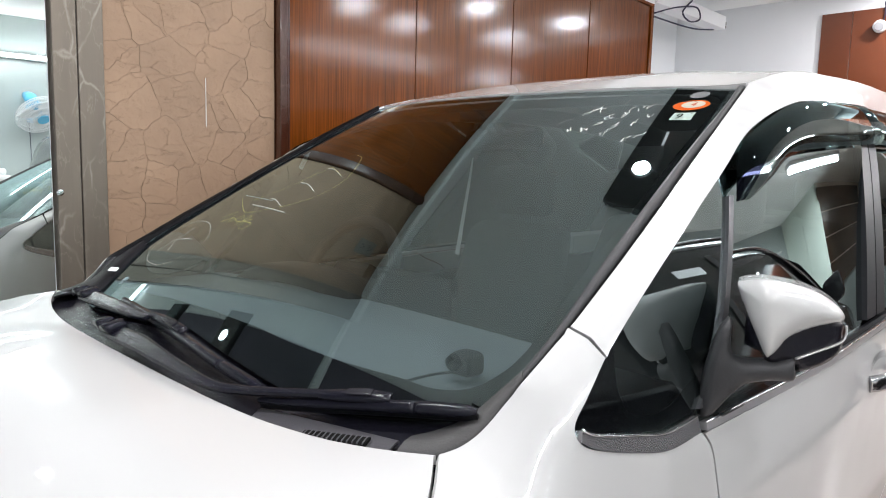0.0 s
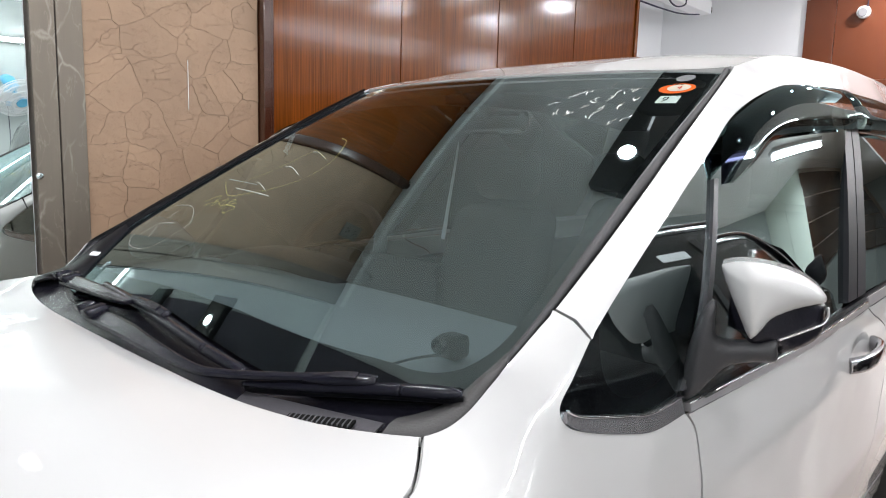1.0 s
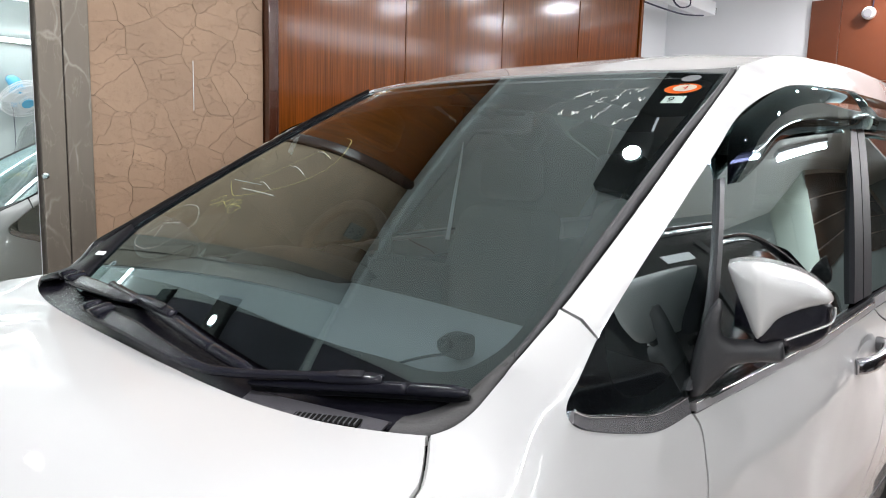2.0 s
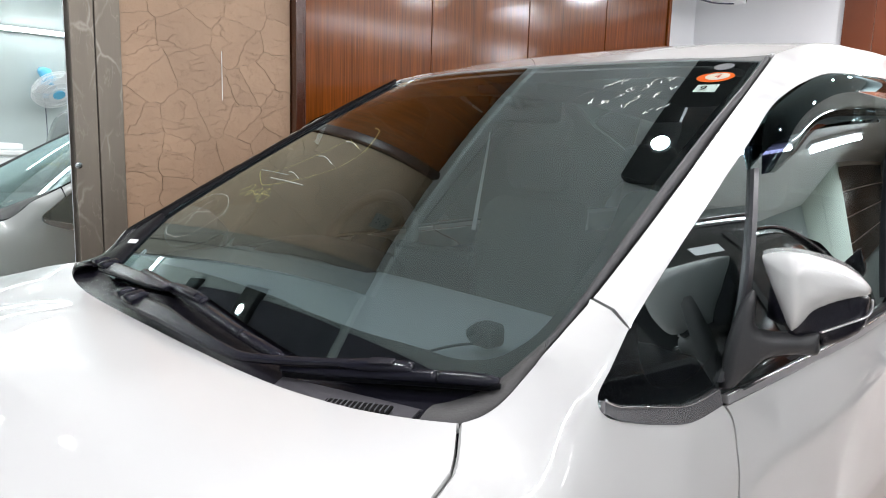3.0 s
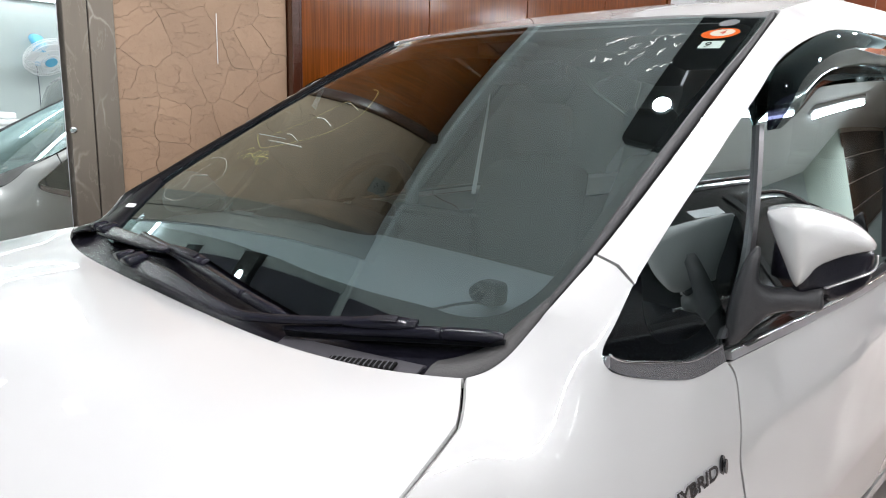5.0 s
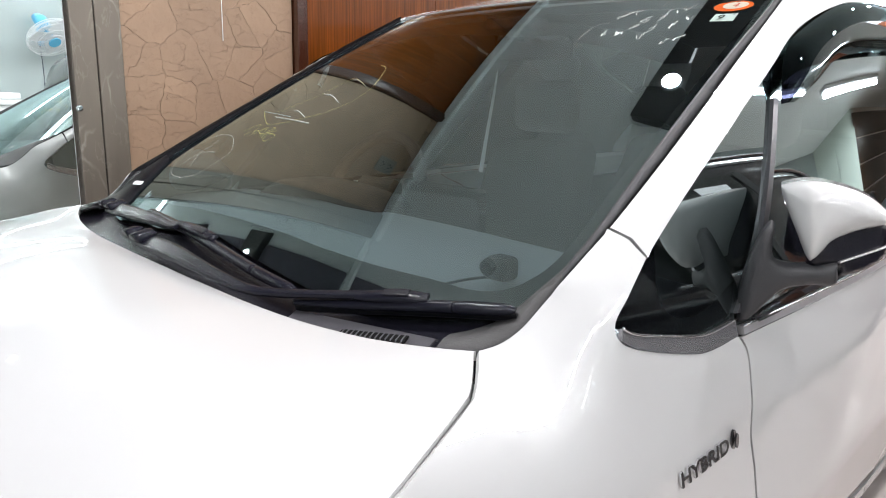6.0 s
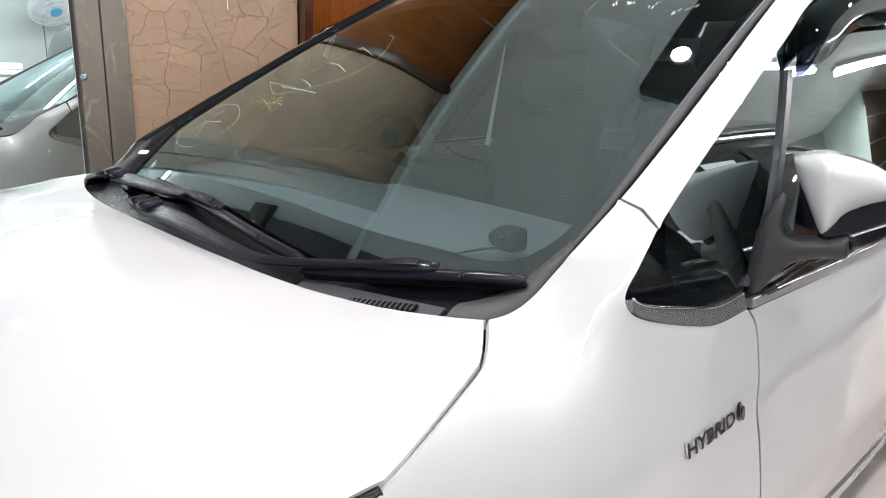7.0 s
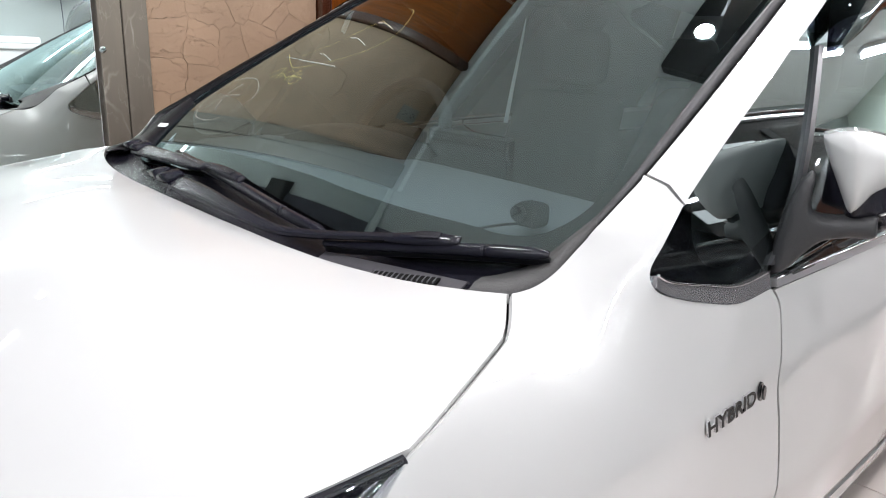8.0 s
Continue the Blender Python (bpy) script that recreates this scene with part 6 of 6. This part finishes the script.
for z in (0.32, 0.37, 0.42, 0.46):
    part("grille_bar", sweep(nose(z, 0.5, -0.862, -0.81), 0.012, 0.012), GLOSS_BLACK, car, "", True)

# tail
tail_lines = [[(x * w, y + 0.05 * (1 - abs(x) ** 2.5), z) for x in np.linspace(-1, 1, 21)] for w, y, z in ((0.56, 3.02, 1.585), (0.64, 3.05, 1.42), (0.72, 3.08, 1.0), (0.75, 3.1, 0.8), (0.75, 3.12, 0.5), (0.74, 3.06, 0.2))]
thicken(part("tailgate", toward(ruled(tail_lines, 21), (0, 1, 0)), PAINT, car, "", True), 0.01)
tw = ruled([[(x * w, y + 0.05 * (1 - abs(x) ** 2.5) + 0.008, z) for x in np.linspace(-1, 1, 21)] for w, y, z in ((0.53, 3.027, 1.53), (0.56, 3.05, 1.42), (0.6, 3.078, 1.03))], 21)
part("tail_window", toward(tw, (0, 1, 0)), GLOSS_BLACK, car, "dark tailgate window", True)

# underbody
part("underbody", box((-0.70, -0.70, 0.19), (0.70, 3.05, 0.30), 0.03, 2), UNDER, car)
part("bulkhead", box((-0.66, -0.60, 0.30), (0.66, 0.06, 0.72), 0.02, 2), UNDER, car)
q_in = [(0.8, 0.30, 0.27), (0.8, 3.0, 0.27), (0.8, 3.0, 0.96), (0.8, 0.25, 0.94)]
panel("inner_door", q_in, INTERIOR, off=-0.045, step=0.08, shrink=0.0, thick=0.01, label="dark inner door trim")
q_w = [(0.8, -0.46, 0.70), (0.8, 0.26, 0.62), (0.8, 0.26, 0.93), (0.78, 0.1, 0.95), (0.76, -0.1, 0.93), (0.75, -0.3, 0.86)]
panel("inner_wing", q_w, UNDER, off=-0.03, step=0.06, shrink=0.0, thick=0.01)


# wheels
def wheel(x, y, s):
    base = empty("wheel", x, y, 0.315)
    base.parent = car
    prof = [(0.0, 0.20), (0.0, 0.26), (0.015, 0.305), (0.045, 0.315), (0.145, 0.315), (0.175, 0.305), (0.19, 0.26), (0.19, 0.20)]
    bm = bmesh.new()
    rings = [[bm.verts.new((s * (d - 0.0), r * math.cos(t), r * math.sin(t))) for t in np.linspace(0, 2 * math.pi, 40, endpoint=False)] for d, r in [(-(p[0]), p[1]) for p in prof]]
    for r, q in zip(rings, rings[1:]):
        for k in range(40):
            bm.faces.new((r[k], r[(k + 1) % 40], q[(k + 1) % 40], q[k]))
    bmesh.ops.recalc_face_normals(bm, faces=bm.faces)
    part("tyre", bm, TYRE, base, "", True)
    bm = cyl((-0.012 * s, 0, 0), (-0.15 * s, 0, 0), 0.205, 0.2, 40)
    part("rim", bm, GREY_PLASTIC, base)
    for k in range(8):
        t = k * math.pi / 4
        part("spoke", sweep([(0.0, 0.03 * math.cos(t), 0.03 * math.sin(t)), (-0.004 * s, 0.2 * math.cos(t), 0.2 * math.sin(t))], 0.05, 0.018, (1, 0, 0), 0.7), ALLOY, base)
    part("hub_cap", cyl((0.012 * s, 0, 0), (-0.02 * s, 0, 0), 0.045, 0.055, 24), ALLOY, base)


for x, s in ((0.80, 1), (-0.80, -1)):
    wheel(x, -0.12, s)
    wheel(x, 2.6, s)

# dashboard
xs_d = np.linspace(-0.63, 0.63, 25)
dl = [[(x, screen_y(x, 1.03) + 0.04, 0.985 + 0.0 * x) for x in xs_d], [(x * 1.09, 0.26, 1.0 + 0.012 * math.cos(x * 2.4)) for x in xs_d], [(x * 1.135, 0.47, 0.995 + 0.02 * math.cos(x * 2.4)) for x in xs_d],
      [(x * 1.14, 0.56, 0.955) for x in xs_d], [(x * 1.14, 0.58, 0.80) for x in xs_d], [(x * 1.12, 0.44, 0.55) for x in xs_d]]
dash = thicken(part("dashboard", toward(ruled(dl, 25), (0, 0.3, 1)), DASH, car, "dark grey moulded dashboard", True), 0.01)
part("instrument_hood", sweep(spline([(-0.58, 0.50, 0.985), (-0.48, 0.50, 1.025), (-0.3, 0.50, 1.035), (-0.12, 0.50, 1.02), (-0.06, 0.50, 0.985)], 5), 0.12, 0.05), INTERIOR, car, "", True)
part("centre_screen", box((-0.04, 0.50, 0.96), (0.2, 0.53, 1.09), 0.006, 2), GLOSS_BLACK, car, "black centre display")
# small camera on the dashboard
dc = empty("dash_camera")
dc.parent = car
part("camera_body", box((0.484, 0.20, 1.012), (0.528, 0.24, 1.050), 0.011, 3), UNDER, dc)
part("camera_lens", cyl((0.50, 0.198, 1.035), (0.50, 0.19, 1.034), 0.014, 0.012, 20), GLOSS_BLACK, dc)
part("camera_cable", sweep(spline([(0.49, 0.22, 1.014), (0.46, 0.19, 1.008), (0.455, 0.13, 1.006), (0.47, 0.09, 1.004)], 6), 0.004, 0.004), RUBBER, dc)

# steering wheel
sw = empty("steering_wheel")
sw.parent = car
m = Matrix.Translation((-0.36, 0.66, 1.0)) @ Euler((radians(62), 0, 0)).to_matrix().to_4x4()
pts = [m @ Vector((0.185 * math.cos(t), 0.185 * math.sin(t), 0)) for t in np.linspace(0, 2 * math.pi, 41)]
part("rim", sweep(pts, 0.03, 0.03, m.to_3x3() @ Vector((0, 0, 1))), INTERIOR, sw, "", True)
part("hub", sweep([m @ Vector((-0.07, 0, -0.02)), m @ Vector((0.07, 0, -0.02))], 0.12, 0.05, m.to_3x3() @ Vector((0, 0, 1))), INTERIOR, sw)
for t in (0.0, math.pi, -math.pi / 2):
    part("spoke", sweep([m @ Vector((0.05 * math.cos(t), 0.05 * math.sin(t), -0.01)), m @ Vector((0.18 * math.cos(t), 0.18 * math.sin(t), 0))], 0.04, 0.015, m.to_3x3() @ Vector((0, 0, 1))), INTERIOR, sw)


# seats
def seat(x, y, w):
    base = empty("seat")
    base.parent = car
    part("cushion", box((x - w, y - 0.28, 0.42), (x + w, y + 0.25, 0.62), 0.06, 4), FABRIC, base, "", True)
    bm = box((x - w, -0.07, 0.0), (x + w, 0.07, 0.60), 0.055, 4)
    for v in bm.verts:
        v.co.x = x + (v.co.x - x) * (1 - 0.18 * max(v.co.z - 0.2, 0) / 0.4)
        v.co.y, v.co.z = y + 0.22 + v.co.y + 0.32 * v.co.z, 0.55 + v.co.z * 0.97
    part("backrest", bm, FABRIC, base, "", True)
    n = 1 if w < 0.3 else 3
    for k in range(n):
        hx = x + (k - (n - 1) / 2) * 0.42
        part("headrest", box((hx - 0.13, y + 0.36, 1.16), (hx + 0.13, y + 0.46, 1.34), 0.045, 4), UNDER, base, "", True)


seat(0.36, 1.05, 0.245)
seat(-0.36, 1.05, 0.245)
seat(0.0, 1.95, 0.62)
seat(0.0, 2.6, 0.6)
part("seat_belt", sweep([(-0.372, 1.136, 1.037), (-0.365, 1.15, 1.15), (-0.35, 1.165, 1.30), (-0.345, 1.17, 1.36)], 0.018, 0.003, (0, -1, 0), 0.3), FAN_WHITE, car, "pale seat belt strap")
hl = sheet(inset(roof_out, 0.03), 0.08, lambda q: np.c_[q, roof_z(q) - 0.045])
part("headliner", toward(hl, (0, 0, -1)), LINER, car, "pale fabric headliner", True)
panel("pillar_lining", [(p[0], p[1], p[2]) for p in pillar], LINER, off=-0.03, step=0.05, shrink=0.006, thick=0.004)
# roof console and inner mirror
part("mirror_stalk", sweep([(0, 0.86, 1.46), (0, 0.90, 1.42)], 0.02, 0.02), INTERIOR, car)
part("inner_mirror", box((-0.12, 0.895, 1.375), (0.12, 0.925, 1.435), 0.014, 3), GLOSS_BLACK, car, "black inner rear-view mirror")
part("sensor_box", box((-0.07, 0.80, 1.445), (0.07, 0.88, 1.475), 0.008, 2), INTERIOR, car)
